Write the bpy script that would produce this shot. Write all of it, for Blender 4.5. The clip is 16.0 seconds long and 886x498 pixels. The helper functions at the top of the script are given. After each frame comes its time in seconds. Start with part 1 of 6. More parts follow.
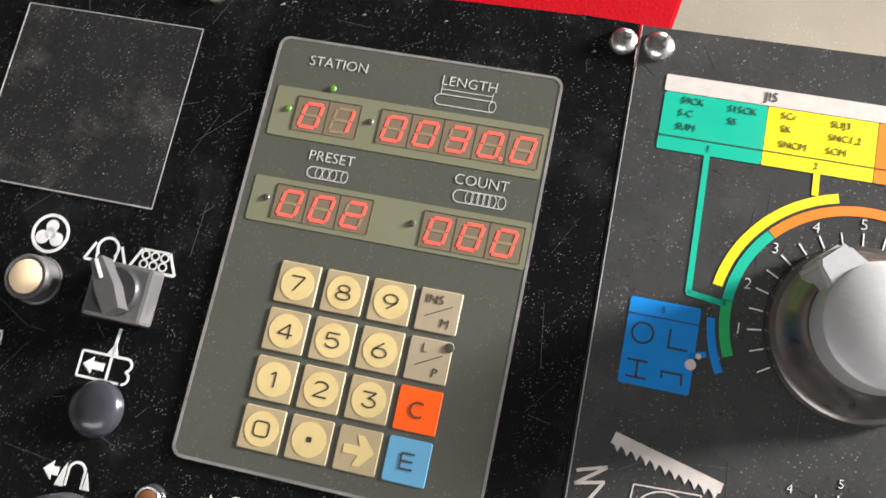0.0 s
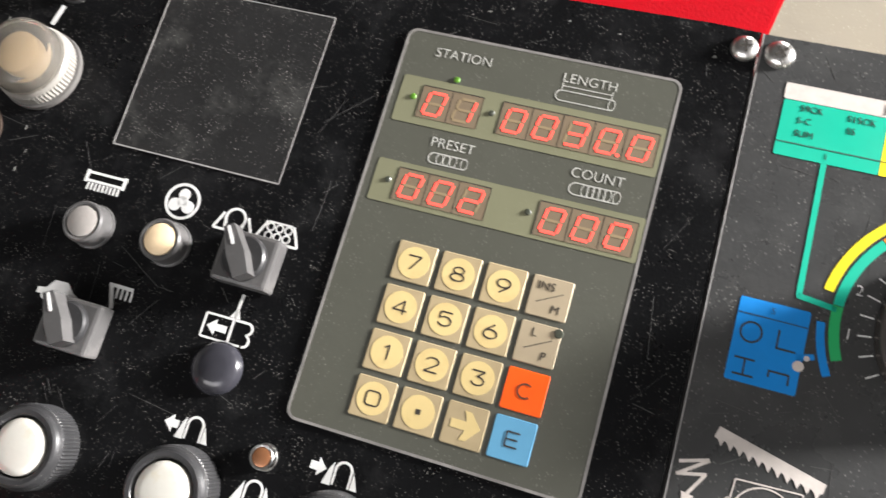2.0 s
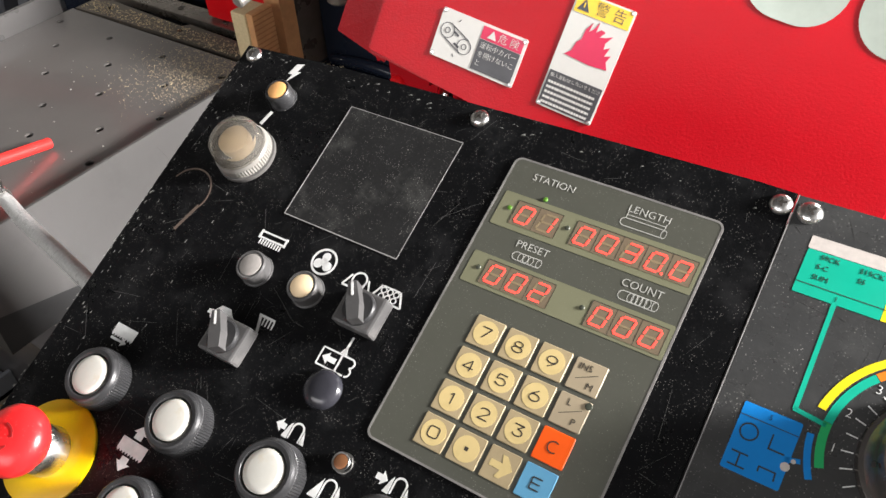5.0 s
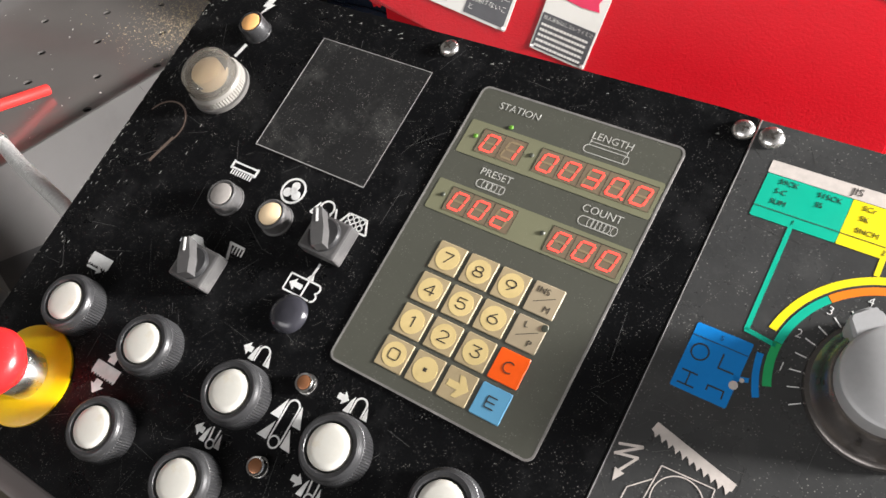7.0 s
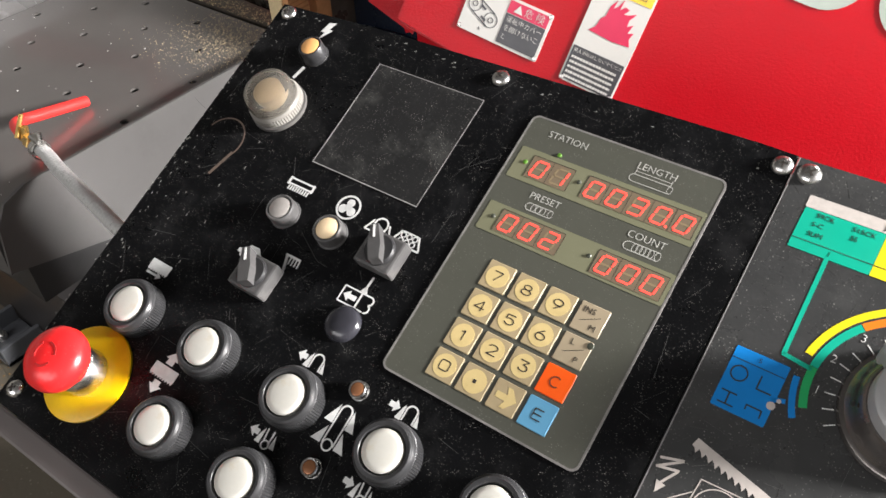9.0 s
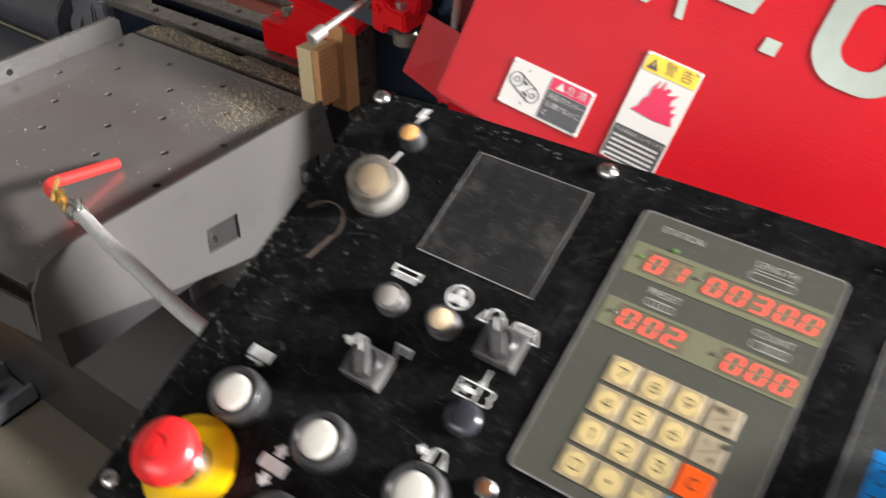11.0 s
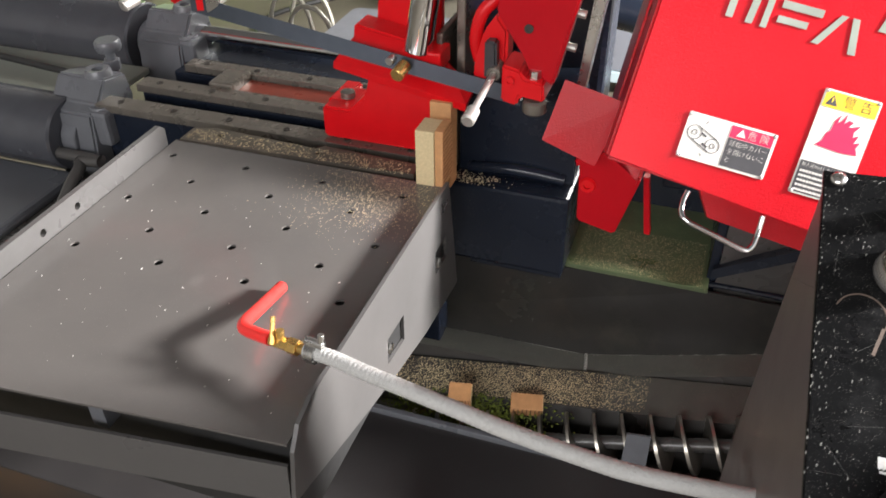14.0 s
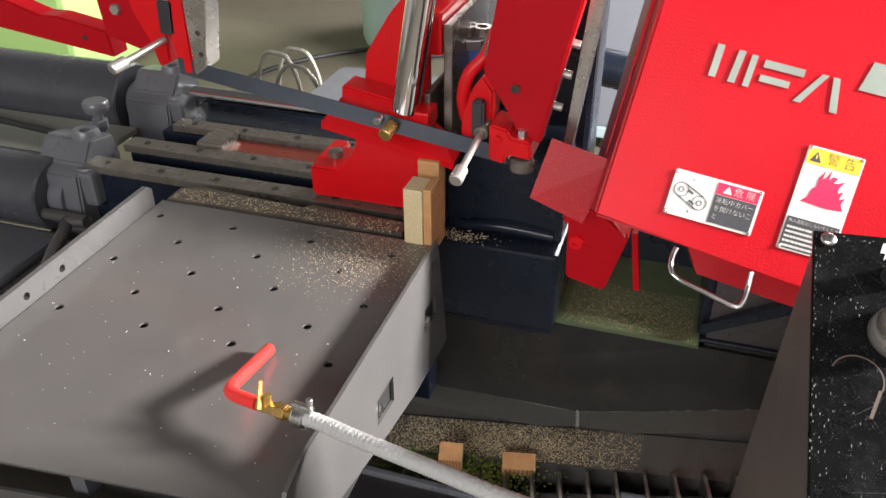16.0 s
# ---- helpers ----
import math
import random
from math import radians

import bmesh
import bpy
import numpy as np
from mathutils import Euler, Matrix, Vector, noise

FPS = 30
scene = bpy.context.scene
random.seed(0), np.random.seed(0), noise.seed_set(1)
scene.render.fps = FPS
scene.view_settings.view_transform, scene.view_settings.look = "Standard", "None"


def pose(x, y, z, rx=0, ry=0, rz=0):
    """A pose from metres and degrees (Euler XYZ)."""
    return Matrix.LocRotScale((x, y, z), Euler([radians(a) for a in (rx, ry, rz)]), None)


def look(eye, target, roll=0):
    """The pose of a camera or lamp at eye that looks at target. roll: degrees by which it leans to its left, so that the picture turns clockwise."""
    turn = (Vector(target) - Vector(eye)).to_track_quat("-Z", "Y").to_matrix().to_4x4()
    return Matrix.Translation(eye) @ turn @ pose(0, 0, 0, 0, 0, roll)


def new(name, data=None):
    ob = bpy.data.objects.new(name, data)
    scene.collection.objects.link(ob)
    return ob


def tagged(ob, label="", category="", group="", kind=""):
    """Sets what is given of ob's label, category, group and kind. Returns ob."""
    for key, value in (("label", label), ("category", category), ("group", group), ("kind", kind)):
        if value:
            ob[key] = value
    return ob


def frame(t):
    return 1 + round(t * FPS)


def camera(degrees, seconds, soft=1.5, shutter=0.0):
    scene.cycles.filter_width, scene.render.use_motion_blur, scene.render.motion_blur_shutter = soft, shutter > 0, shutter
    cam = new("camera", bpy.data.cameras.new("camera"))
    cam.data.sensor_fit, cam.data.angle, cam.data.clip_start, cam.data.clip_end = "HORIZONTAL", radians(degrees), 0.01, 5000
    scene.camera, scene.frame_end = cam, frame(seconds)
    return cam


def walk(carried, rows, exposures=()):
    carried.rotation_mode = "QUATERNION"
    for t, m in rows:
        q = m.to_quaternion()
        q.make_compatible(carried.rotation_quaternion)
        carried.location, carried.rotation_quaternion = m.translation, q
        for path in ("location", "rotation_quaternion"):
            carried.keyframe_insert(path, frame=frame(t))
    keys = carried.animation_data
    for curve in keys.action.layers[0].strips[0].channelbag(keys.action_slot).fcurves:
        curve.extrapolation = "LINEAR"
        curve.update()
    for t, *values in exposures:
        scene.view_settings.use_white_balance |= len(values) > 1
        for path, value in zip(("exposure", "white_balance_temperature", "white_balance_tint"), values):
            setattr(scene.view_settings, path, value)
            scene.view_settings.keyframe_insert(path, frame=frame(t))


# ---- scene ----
cam = camera(57.0, 16.0, shutter=0.5)
PATH = [
    (0, (0.0809, -0.1253, 1.2180), (-0.2522, 1.0382, -0.3742), -1.55),
    (0.5, (0.0772, -0.1357, 1.2188), (-0.2737, 1.0107, -0.3821), -1.32),
    (1, (0.0724, -0.1448, 1.2191), (-0.2941, 0.9934, -0.3841), -1.13),
    (1.5, (0.0665, -0.1472, 1.2192), (-0.3291, 0.9915, -0.3767), -1.42),
    (2, (0.0606, -0.1491, 1.2207), (-0.3931, 1.0087, -0.3457), -2.04),
    (2.5, (0.0551, -0.1615, 1.2327), (-0.5183, 1.0101, -0.2834), -3.53),
    (3, (0.0800, -0.1859, 1.2526), (-0.6410, 1.0208, -0.1701), -4.42),
    (3.5, (0.1139, -0.2086, 1.2719), (-0.7539, 1.0068, -0.0584), -4.81),
    (5.8, (0.1435, -0.2029, 1.2539), (-0.7510, 1.0094, -0.0615), -3.62),
    (6, (0.1512, -0.1943, 1.2478), (-0.7354, 1.0006, -0.0887), -4.09),
    (6.5, (0.1623, -0.1966, 1.2508), (-0.7189, 0.9619, -0.1208), -4.37),
    (7, (0.1616, -0.2037, 1.2541), (-0.7342, 0.9299, -0.1288), -4.78),
    (7.5, (0.1577, -0.2092, 1.2561), (-0.7486, 0.9195, -0.1240), -4.78),
    (7.8, (0.1579, -0.2131, 1.2575), (-0.7446, 0.9196, -0.1217), -4.61),
    (8, (0.1599, -0.2144, 1.2580), (-0.7515, 0.9171, -0.1164), -4.65),
    (10.5, (0.1248, -0.2670, 1.2884), (-0.7902, 0.9778, 0.0183), 0.25),
    (11, (0.0709, -0.2738, 1.2889), (-0.8253, 1.0069, 0.0413), 0.51),
    (11.5, (-0.1302, -0.3515, 1.2811), (-0.9508, 0.9887, 0.0441), 1.16),
    (12, (-0.2357, -0.3765, 1.2756), (-1.0072, 0.9846, 0.0298), 0.31),
    (12.5, (-0.3003, -0.3150, 1.2809), (-0.9958, 1.0820, 0.0300), -0.07),
    (13, (-0.3442, -0.3133, 1.2917), (-0.9490, 1.1383, 0.0560), 0.18),
    (13.5, (-0.3860, -0.3917, 1.2969), (-0.9384, 1.0934, 0.0766), -0.27),
    (14, (-0.3728, -0.4290, 1.3111), (-0.8957, 1.0986, 0.1309), -0.35),
    (14.5, (-0.3648, -0.4242, 1.3175), (-0.8810, 1.1329, 0.1734), -0.54),
    (15, (-0.3719, -0.4245, 1.3132), (-0.8892, 1.1559, 0.2020), -0.38),
    (15.5, (-0.3799, -0.4216, 1.3137), (-0.9011, 1.1738, 0.2259), -0.36),
    (16, (-0.3779, -0.4210, 1.3150), (-0.8933, 1.1851, 0.2404), -0.31),
]
walk(cam, [(t, look(eye, target, roll)) for t, eye, target, roll in PATH], ((0.0, -0.28), (1.5, -0.2), (2.5, -0.04), (3.5, -0.16), (7.0, -0.38), (11.0, -0.25), (12.0, 0.18), (14.0, 0.42), (16.0, 0.28)))

# ---- world, light ----
world = bpy.data.worlds.new("sky")
scene.world = world
world.use_nodes = True
wn = world.node_tree.nodes
sky = wn.new("ShaderNodeTexSky")
sky.sky_type, sky.sun_disc = 'NISHITA', False
sky.sun_elevation, sky.sun_rotation = radians(40), radians(120)
world.node_tree.links.new(sky.outputs[0], wn["Background"].inputs[0])
wn["Background"].inputs[1].default_value = 0.05


def area_lamp(name, eye, target, w, h, watts, colour):
    lamp = bpy.data.lights.new(name, 'AREA')
    lamp.shape, lamp.size, lamp.size_y, lamp.energy, lamp.color = 'RECTANGLE', w, h, watts, colour
    ob = new(name, lamp)
    ob.matrix_world = look(eye, target)
    return ob


# added lamps in unseen openings; right key set by table shadows, others fill
area_lamp("right_fill_lamp", (2.14, 0.2, 1.9), (0, 0.4, 0.9), 4.0, 3.2, 8, (1.0, 0.97, 0.93))
area_lamp("right_key_lamp", (2.10, 0.88, 1.78), (-0.75, 0.20, 0.72), 0.40, 0.40, 430, (1.0, 0.97, 0.96))
area_lamp("far_fill_lamp", (0.9, 5.9, 3.1), (-1.8, 2.4, 0.0), 2.1, 1.5, 380, (1.0, 0.98, 0.95))
area_lamp("rear_fill_lamp", (-0.8, -4.9, 3.05), (-0.5, 0.4, 0.8), 4.6, 1.6, 185, (1.0, 0.975, 0.98))

# ---- materials ----
MATS = {}


def mat(name, base, rough=0.5, metal=0.0, var=0.25, scale=60.0, bump=0.0, bscale=200.0, spots=None, spot_amount=0.0,
        spot_scale=300.0, coat=0.0, stains=None, stain_amount=0.0, stain_scale=9.0, rough_var=0.12, emit=0.0, random_tone=0.0, spec=0.5):
    """A surface with grain, blotches, fine dust and relief."""
    if name in MATS:
        return MATS[name]
    m = bpy.data.materials.new(name)
    m.use_nodes = True
    t = m.node_tree
    n, l = t.nodes, t.links
    p = n["Principled BSDF"]
    co = n.new("ShaderNodeTexCoord").outputs["Object"]

    def noise_node(s, detail=4.0, r=0.6):
        q = n.new("ShaderNodeTexNoise")
        q.inputs["Scale"].default_value, q.inputs["Detail"].default_value, q.inputs["Roughness"].default_value = s, detail, r
        l.new(co, q.inputs["Vector"])
        return q.outputs["Fac"]

    def ramp(fac, a, b, ca=(0, 0, 0, 1), cb=(1, 1, 1, 1)):
        r = n.new("ShaderNodeValToRGB")
        r.color_ramp.elements[0].position, r.color_ramp.elements[1].position = a, b
        r.color_ramp.elements[0].color, r.color_ramp.elements[1].color = ca, cb
        l.new(fac, r.inputs[0])
        return r.outputs[0]

    def mix(fac, a, b):
        x = n.new("ShaderNodeMix")
        x.data_type = 'RGBA'
        if isinstance(fac, float):
            x.inputs[0].default_value = fac
        else:
            l.new(fac, x.inputs[0])
        for sock, v in ((x.inputs[6], a), (x.inputs[7], b)):
            if isinstance(v, tuple):
                sock.default_value = v
            else:
                l.new(v, sock)
        return x.outputs[2]

    lo = tuple(c * (1 - var) for c in base) + (1,)
    hi = tuple(min(1, c * (1 + var)) for c in base) + (1,)
    col = mix(noise_node(scale), lo, hi)
    if stains:
        f = ramp(noise_node(stain_scale, 6.0, 0.7), 0.52, 0.70)
        k = n.new("ShaderNodeMath")
        k.operation = 'MULTIPLY'
        k.inputs[1].default_value = stain_amount
        l.new(f, k.inputs[0])
        col = mix(k.outputs[0], col, tuple(stains) + (1,))
    if spots:
        v = n.new("ShaderNodeTexVoronoi")
        v.inputs["Scale"].default_value = spot_scale
        l.new(co, v.inputs["Vector"])
        f = ramp(v.outputs["Distance"], 0.12, 0.22, (1, 1, 1, 1), (0, 0, 0, 1))
        g = ramp(noise_node(spot_scale * 0.13, 5.0, 0.7), 0.44, 0.64)
        k = n.new("ShaderNodeMath")
        k.operation = 'MULTIPLY'
        l.new(f, k.inputs[0])
        l.new(g, k.inputs[1])
        k2 = n.new("ShaderNodeMath")
        k2.operation = 'MULTIPLY'
        k2.inputs[1].default_value = spot_amount
        l.new(k.outputs[0], k2.inputs[0])
        col = mix(k2.outputs[0], col, tuple(spots) + (1,))
    if random_tone:
        oi = n.new("ShaderNodeObjectInfo")
        hv = n.new("ShaderNodeHueSaturation")
        mr = n.new("ShaderNodeMapRange")
        mr.inputs[3].default_value, mr.inputs[4].default_value = 1 - random_tone, 1 + random_tone
        l.new(oi.outputs["Random"], mr.inputs[0])
        l.new(mr.outputs[0], hv.inputs["Value"])
        l.new(col, hv.inputs["Color"])
        col = hv.outputs[0]
    l.new(col, p.inputs["Base Color"])
    p.inputs["Metallic"].default_value = metal
    p.inputs["Specular IOR Level"].default_value = spec
    rr = n.new("ShaderNodeMapRange")
    rr.inputs[3].default_value, rr.inputs[4].default_value = max(0.02, rough - rough_var), min(1, rough + rough_var)
    l.new(noise_node(scale * 0.4, 5.0, 0.65), rr.inputs[0])
    l.new(rr.outputs[0], p.inputs["Roughness"])
    p.inputs["Coat Weight"].default_value = coat
    p.inputs["Coat Roughness"].default_value = 0.10
    if bump:
        b = n.new("ShaderNodeBump")
        b.inputs["Strength"].default_value, b.inputs["Distance"].default_value = bump, 0.002
        l.new(noise_node(bscale, 5.0, 0.6), b.inputs["Height"])
        l.new(b.outputs[0], p.inputs["Normal"])
    if emit:
        p.inputs["Emission Color"].default_value = tuple(base) + (1,)
        p.inputs["Emission Strength"].default_value = emit
    MATS[name] = m
    return m


DUST = (0.42, 0.40, 0.36)
CHIP = (0.55, 0.46, 0.28)
BLACK_PANEL = mat("black enamel with dust", (0.0045, 0.0046, 0.0050), 0.30, var=0.3, spots=(0.5, 0.48, 0.44), spot_amount=0.55, spot_scale=900, bump=0.12, bscale=700,
                  stains=(0.06, 0.06, 0.06), stain_amount=0.22, stain_scale=22, spec=0.14)
GREY_PLATE = mat("dark grey faceplate", (0.042, 0.0425, 0.042), 0.28, var=0.25, spots=(0.5, 0.49, 0.45), spot_amount=0.5, spot_scale=640, spec=0.45, bump=0.06, bscale=500,
                 stains=(0.10, 0.10, 0.095), stain_amount=0.3, stain_scale=26)
CLEAR_FILM = mat("dusty clear film", (0.016, 0.016, 0.016), 0.34, var=0.4, scale=40, spots=(0.5, 0.48, 0.45), spot_amount=0.85, spot_scale=900, stains=(0.075, 0.075, 0.07), stain_amount=0.6, stain_scale=30, bump=0.1, bscale=500, spec=0.4)
PAD_GREY = mat("olive grey membrane film", (0.072, 0.073, 0.058), 0.38, var=0.10, spots=DUST, spot_amount=0.4, spot_scale=700, bump=0.04, bscale=300)
PAD_CLEAR = mat("pale olive display film", (0.17, 0.17, 0.105), 0.35, var=0.10, spots=DUST, spot_amount=0.2, spot_scale=700)
PAD_RIM = mat("pale worn film edge", (0.19, 0.18, 0.17), 0.5, var=0.7, scale=90)
LED_WINDOW = mat("tan display window", (0.17, 0.13, 0.085), 0.4, var=0.15)
LED_RED = mat("lit red display segment", (1.0, 0.075, 0.055), 0.4, emit=1.5, var=0.0)
LED_DIM = mat("unlit display segment", (0.25, 0.19, 0.11), 0.4, var=0.1)
LED_GREEN = mat("green indicator", (0.08, 0.20, 0.02), 0.3, emit=0.08)
LED_OFF = mat("unlit indicator", (0.05, 0.055, 0.04), 0.35)
KEY_TAN = mat("tan key frame", (0.36, 0.285, 0.165), 0.45, var=0.12, scale=90, stains=(0.25, 0.19, 0.1), stain_amount=0.4, stain_scale=60)
KEY_CREAM = mat("cream key disc", (0.60, 0.465, 0.21), 0.42, var=0.10, scale=120, stains=(0.42, 0.30, 0.12), stain_amount=0.35, stain_scale=80)
KEY_PLAIN = mat("faded tan key", (0.33, 0.27, 0.18), 0.45, var=0.12, scale=90)
KEY_ORANGE = mat("orange key", (0.86, 0.10, 0.005), 0.42, var=0.10, scale=90)
KEY_BLUE = mat("light blue key", (0.11, 0.32, 0.50), 0.42, var=0.10, scale=90)
# also used as painted shade in sockets and holes
INK_AND_HOLES = mat("dark ink and recess shade", (0.035, 0.03, 0.025), 0.5)
WHITE_INK = mat("worn white print", (0.68, 0.68, 0.66), 0.5, var=0.25, scale=220)
PALE_INK = mat("pale grey print", (0.48, 0.48, 0.44), 0.5, var=0.2, scale=220)
PINK_INK = mat("warm white print", (0.52, 0.47, 0.43), 0.5, var=0.25, scale=200)
TEAL = mat("teal green print", (0.0, 0.38, 0.25), 0.42, var=0.1, scale=90)
GREEN_ARC = mat("green print", (0.015, 0.36, 0.11), 0.42, var=0.1, scale=90)
YELLOW_INK = mat("yellow print", (0.80, 0.66, 0.01), 0.42, var=0.1, scale=90)
ORANGE_INK = mat("orange print", (0.80, 0.19, 0.01), 0.42, var=0.1, scale=90)
BLUE_INK = mat("blue print", (0.0, 0.20, 0.58), 0.42, var=0.12, scale=90)
BLACK_PLASTIC = mat("black plastic", (0.026, 0.026, 0.027), 0.38, var=0.3, scale=120, spots=DUST, spot_amount=0.3, spot_scale=800, bump=0.05)
GREY_PLASTIC = mat("worn grey plastic", (0.075, 0.073, 0.072), 0.34, var=0.2, scale=90, stains=(0.2, 0.19, 0.18), stain_amount=0.4, stain_scale=60)
CREAM_CAP = mat("yellowed white button cap", (0.56, 0.545, 0.49), 0.42, var=0.08, scale=140, stains=(0.50, 0.40, 0.22), stain_amount=0.45, stain_scale=110, bump=0.05)
ORANGE_LENS = mat("amber lens", (0.72, 0.38, 0.14), 0.3, var=0.2, scale=200)
GREY_LENS = mat("grey lens", (0.30, 0.28, 0.26), 0.3, var=0.2, scale=150)
WARM_LENS = mat("warm white lens", (0.78, 0.60, 0.38), 0.32, var=0.15, scale=150)
DARK_LENS = mat("dark glossy lens", (0.028, 0.028, 0.034), 0.22, var=0.3)
COPPER = mat("copper led tip", (0.30, 0.13, 0.06), 0.35, metal=0.5)
STEEL = mat("bright steel", (0.62, 0.61, 0.59), 0.28, metal=1.0, var=0.12, scale=120)
DULL_STEEL = mat("dull worn steel", (0.46, 0.44, 0.41), 0.45, metal=0.8, var=0.15, scale=120)
CHROME = mat("chrome", (0.72, 0.73, 0.74), 0.08, metal=1.0, var=0.05, rough_var=0.05)
CAST_ALU = mat("brushed aluminium knob cap", (0.42, 0.42, 0.42), 0.5, metal=0.35, var=0.08, scale=300, bump=0.06, bscale=900)
KNOB_GREY = mat("dark grey knob skirt", (0.17, 0.155, 0.145), 0.26, metal=0.8, var=0.25, scale=60)
ESTOP_RED = mat("red mushroom plastic", (0.80, 0.018, 0.02), 0.32, var=0.12, scale=70, spots=(0.85, 0.5, 0.45), spot_amount=0.2, spot_scale=500)
ESTOP_YELLOW = mat("yellow plastic", (0.82, 0.50, 0.0), 0.36, var=0.10, scale=60, stains=(0.45, 0.26, 0.0), stain_amount=0.3, stain_scale=50)
RED_PAINT = mat("red machine paint", (0.42, 0.0035, 0.010), 0.30, spec=0.20, var=0.08, scale=14, bump=0.30, bscale=330, rough_var=0.07)
RED_CAST = mat("red painted casting", (0.62, 0.006, 0.010), 0.34, spec=0.3, var=0.14, scale=30, bump=0.25, bscale=220)
TABLE_GREY = mat("grey painted steel sheet", (0.108, 0.100, 0.094), 0.36, coat=0.55, var=0.10, scale=7, spots=(0.4, 0.38, 0.35), spot_amount=0.18, spot_scale=420,
                 stains=(0.075, 0.072, 0.07), stain_amount=0.35, stain_scale=5, bump=0.03, bscale=300, rough_var=0.10)
FLANGE_GREY = mat("grey painted flange", (0.084, 0.081, 0.079), 0.30, var=0.14, scale=9, stains=(0.06, 0.058, 0.056), stain_amount=0.5, stain_scale=8, bump=0.03)
STRIP = mat("oily steel strip with sawdust", (0.10, 0.085, 0.07), 0.38, metal=0.4, var=0.3, scale=30, spots=CHIP, spot_amount=0.9, spot_scale=420,
            stains=(0.17, 0.14, 0.10), stain_amount=0.6, stain_scale=20)
NAVY = mat("dark navy machine enamel", (0.010, 0.014, 0.024), 0.27, spec=0.35, var=0.25, scale=18, bump=0.12, bscale=120, spots=CHIP, spot_amount=0.12, spot_scale=300)
DARK_SHEET = mat("dark grey sump sheet", (0.066, 0.063, 0.060), 0.28, spec=0.5, var=0.25, scale=10, stains=(0.06, 0.057, 0.052), stain_amount=0.5, stain_scale=7, bump=0.04)
SEAM = mat("grey green ledge sheet", (0.088, 0.089, 0.078), 0.34, var=0.3, scale=30, spots=CHIP, spot_amount=0.35, spot_scale=350, bump=0.08)
CHIPPED = mat("sheet strewn with sawdust", (0.055, 0.052, 0.046), 0.45, var=0.4, scale=30, spots=CHIP, spot_amount=0.55, spot_scale=380,
              stains=(0.13, 0.11, 0.075), stain_amount=0.6, stain_scale=24, bump=0.4, bscale=300)
WOOD = mat("sawn softwood", (0.52, 0.27, 0.115), 0.6, var=0.3, scale=70, bump=0.15, bscale=240)
WOOD_END = mat("pale sawn wood end", (0.62, 0.50, 0.29), 0.7, var=0.25, scale=260, bump=0.3, bscale=500)
RAIL_STEEL = mat("oily dark steel rail", (0.20, 0.18, 0.155), 0.28, metal=0.55, var=0.35, scale=40, spots=CHIP, spot_amount=0.3, spot_scale=320)
ROLLER = mat("dark steel roller", (0.085, 0.088, 0.100), 0.24, metal=0.3, var=0.2, scale=20)
BRACKET = mat("grey painted bracket casting", (0.125, 0.130, 0.142), 0.30, var=0.2, scale=25, bump=0.25, bscale=160)
BLADE = mat("saw blade steel", (0.085, 0.10, 0.125), 0.34, metal=0.6, var=0.2, scale=40)
HOSE = mat("braided clear hose", (0.50, 0.50, 0.485), 0.30, var=0.15, scale=250, bump=0.8, bscale=520)
BRASS = mat("brass", (0.64, 0.42, 0.14), 0.28, metal=0.9, var=0.15, scale=120)
NOZZLE_RED = mat("red nozzle sleeve", (0.85, 0.035, 0.03), 0.35, var=0.08)
CONCRETE = mat("stained concrete floor", (0.135, 0.116, 0.085), 0.75, var=0.25, scale=5, stains=(0.12, 0.105, 0.075), stain_amount=0.6, stain_scale=2.5, bump=0.3, bscale=90,
               spots=(0.40, 0.37, 0.30), spot_amount=0.4, spot_scale=90)
RUST = mat("rust stain powder", (0.40, 0.19, 0.03), 0.9, var=0.5, scale=60)
ROOF = mat("dark out-of-view roof", (0.10, 0.10, 0.10), 0.7, var=0.2, scale=3)
WALL_PAINT = mat("pale workshop wall", (0.34, 0.33, 0.31), 0.8, var=0.1, scale=2, bump=0.1, bscale=40)
LABEL_WHITE = mat("white label", (0.60, 0.59, 0.55), 0.38, var=0.08, scale=60, stains=(0.5, 0.48, 0.43), stain_amount=0.3, stain_scale=60)
LABEL_BLACK = mat("black label field", (0.05, 0.05, 0.055), 0.4, var=0.2, scale=80)
LABEL_RED = mat("crimson label field", (0.58, 0.012, 0.07), 0.4, var=0.1)
LABEL_YELLOW = mat("amber label field", (0.83, 0.55, 0.03), 0.4, var=0.1)
SILVER_MARK = mat("silver grey lettering film", (0.34, 0.38, 0.33), 0.34, metal=0.6, var=0.12, scale=60, bump=0.05)
LIME = mat("lime green machine paint", (0.42, 0.66, 0.22), 0.45, var=0.08, scale=5)
BLUE_DRUM = mat("pale blue drum", (0.42, 0.52, 0.55), 0.45, var=0.12, scale=6)
STONE = mat("grey painted cabinet", (0.20, 0.21, 0.24), 0.5, var=0.12, scale=6)
RUBBER = mat("black rubber cable", (0.02, 0.02, 0.02), 0.5, var=0.2)
FLEX = mat("braided steel hose", (0.34, 0.32, 0.27), 0.4, metal=0.5, var=0.2, scale=200, bump=0.5, bscale=400)


def clear_plastic():
    m = bpy.data.materials.new("scuffed clear plastic")
    m.use_nodes = True
    p = m.node_tree.nodes["Principled BSDF"]
    p.inputs["Base Color"].default_value = (0.80, 0.76, 0.68, 1)
    p.inputs["Transmission Weight"].default_value = 0.92
    p.inputs["Roughness"].default_value = 0.16
    p.inputs["IOR"].default_value = 1.3
    return m


CLEAR = clear_plastic()

# ---- shape helpers ----


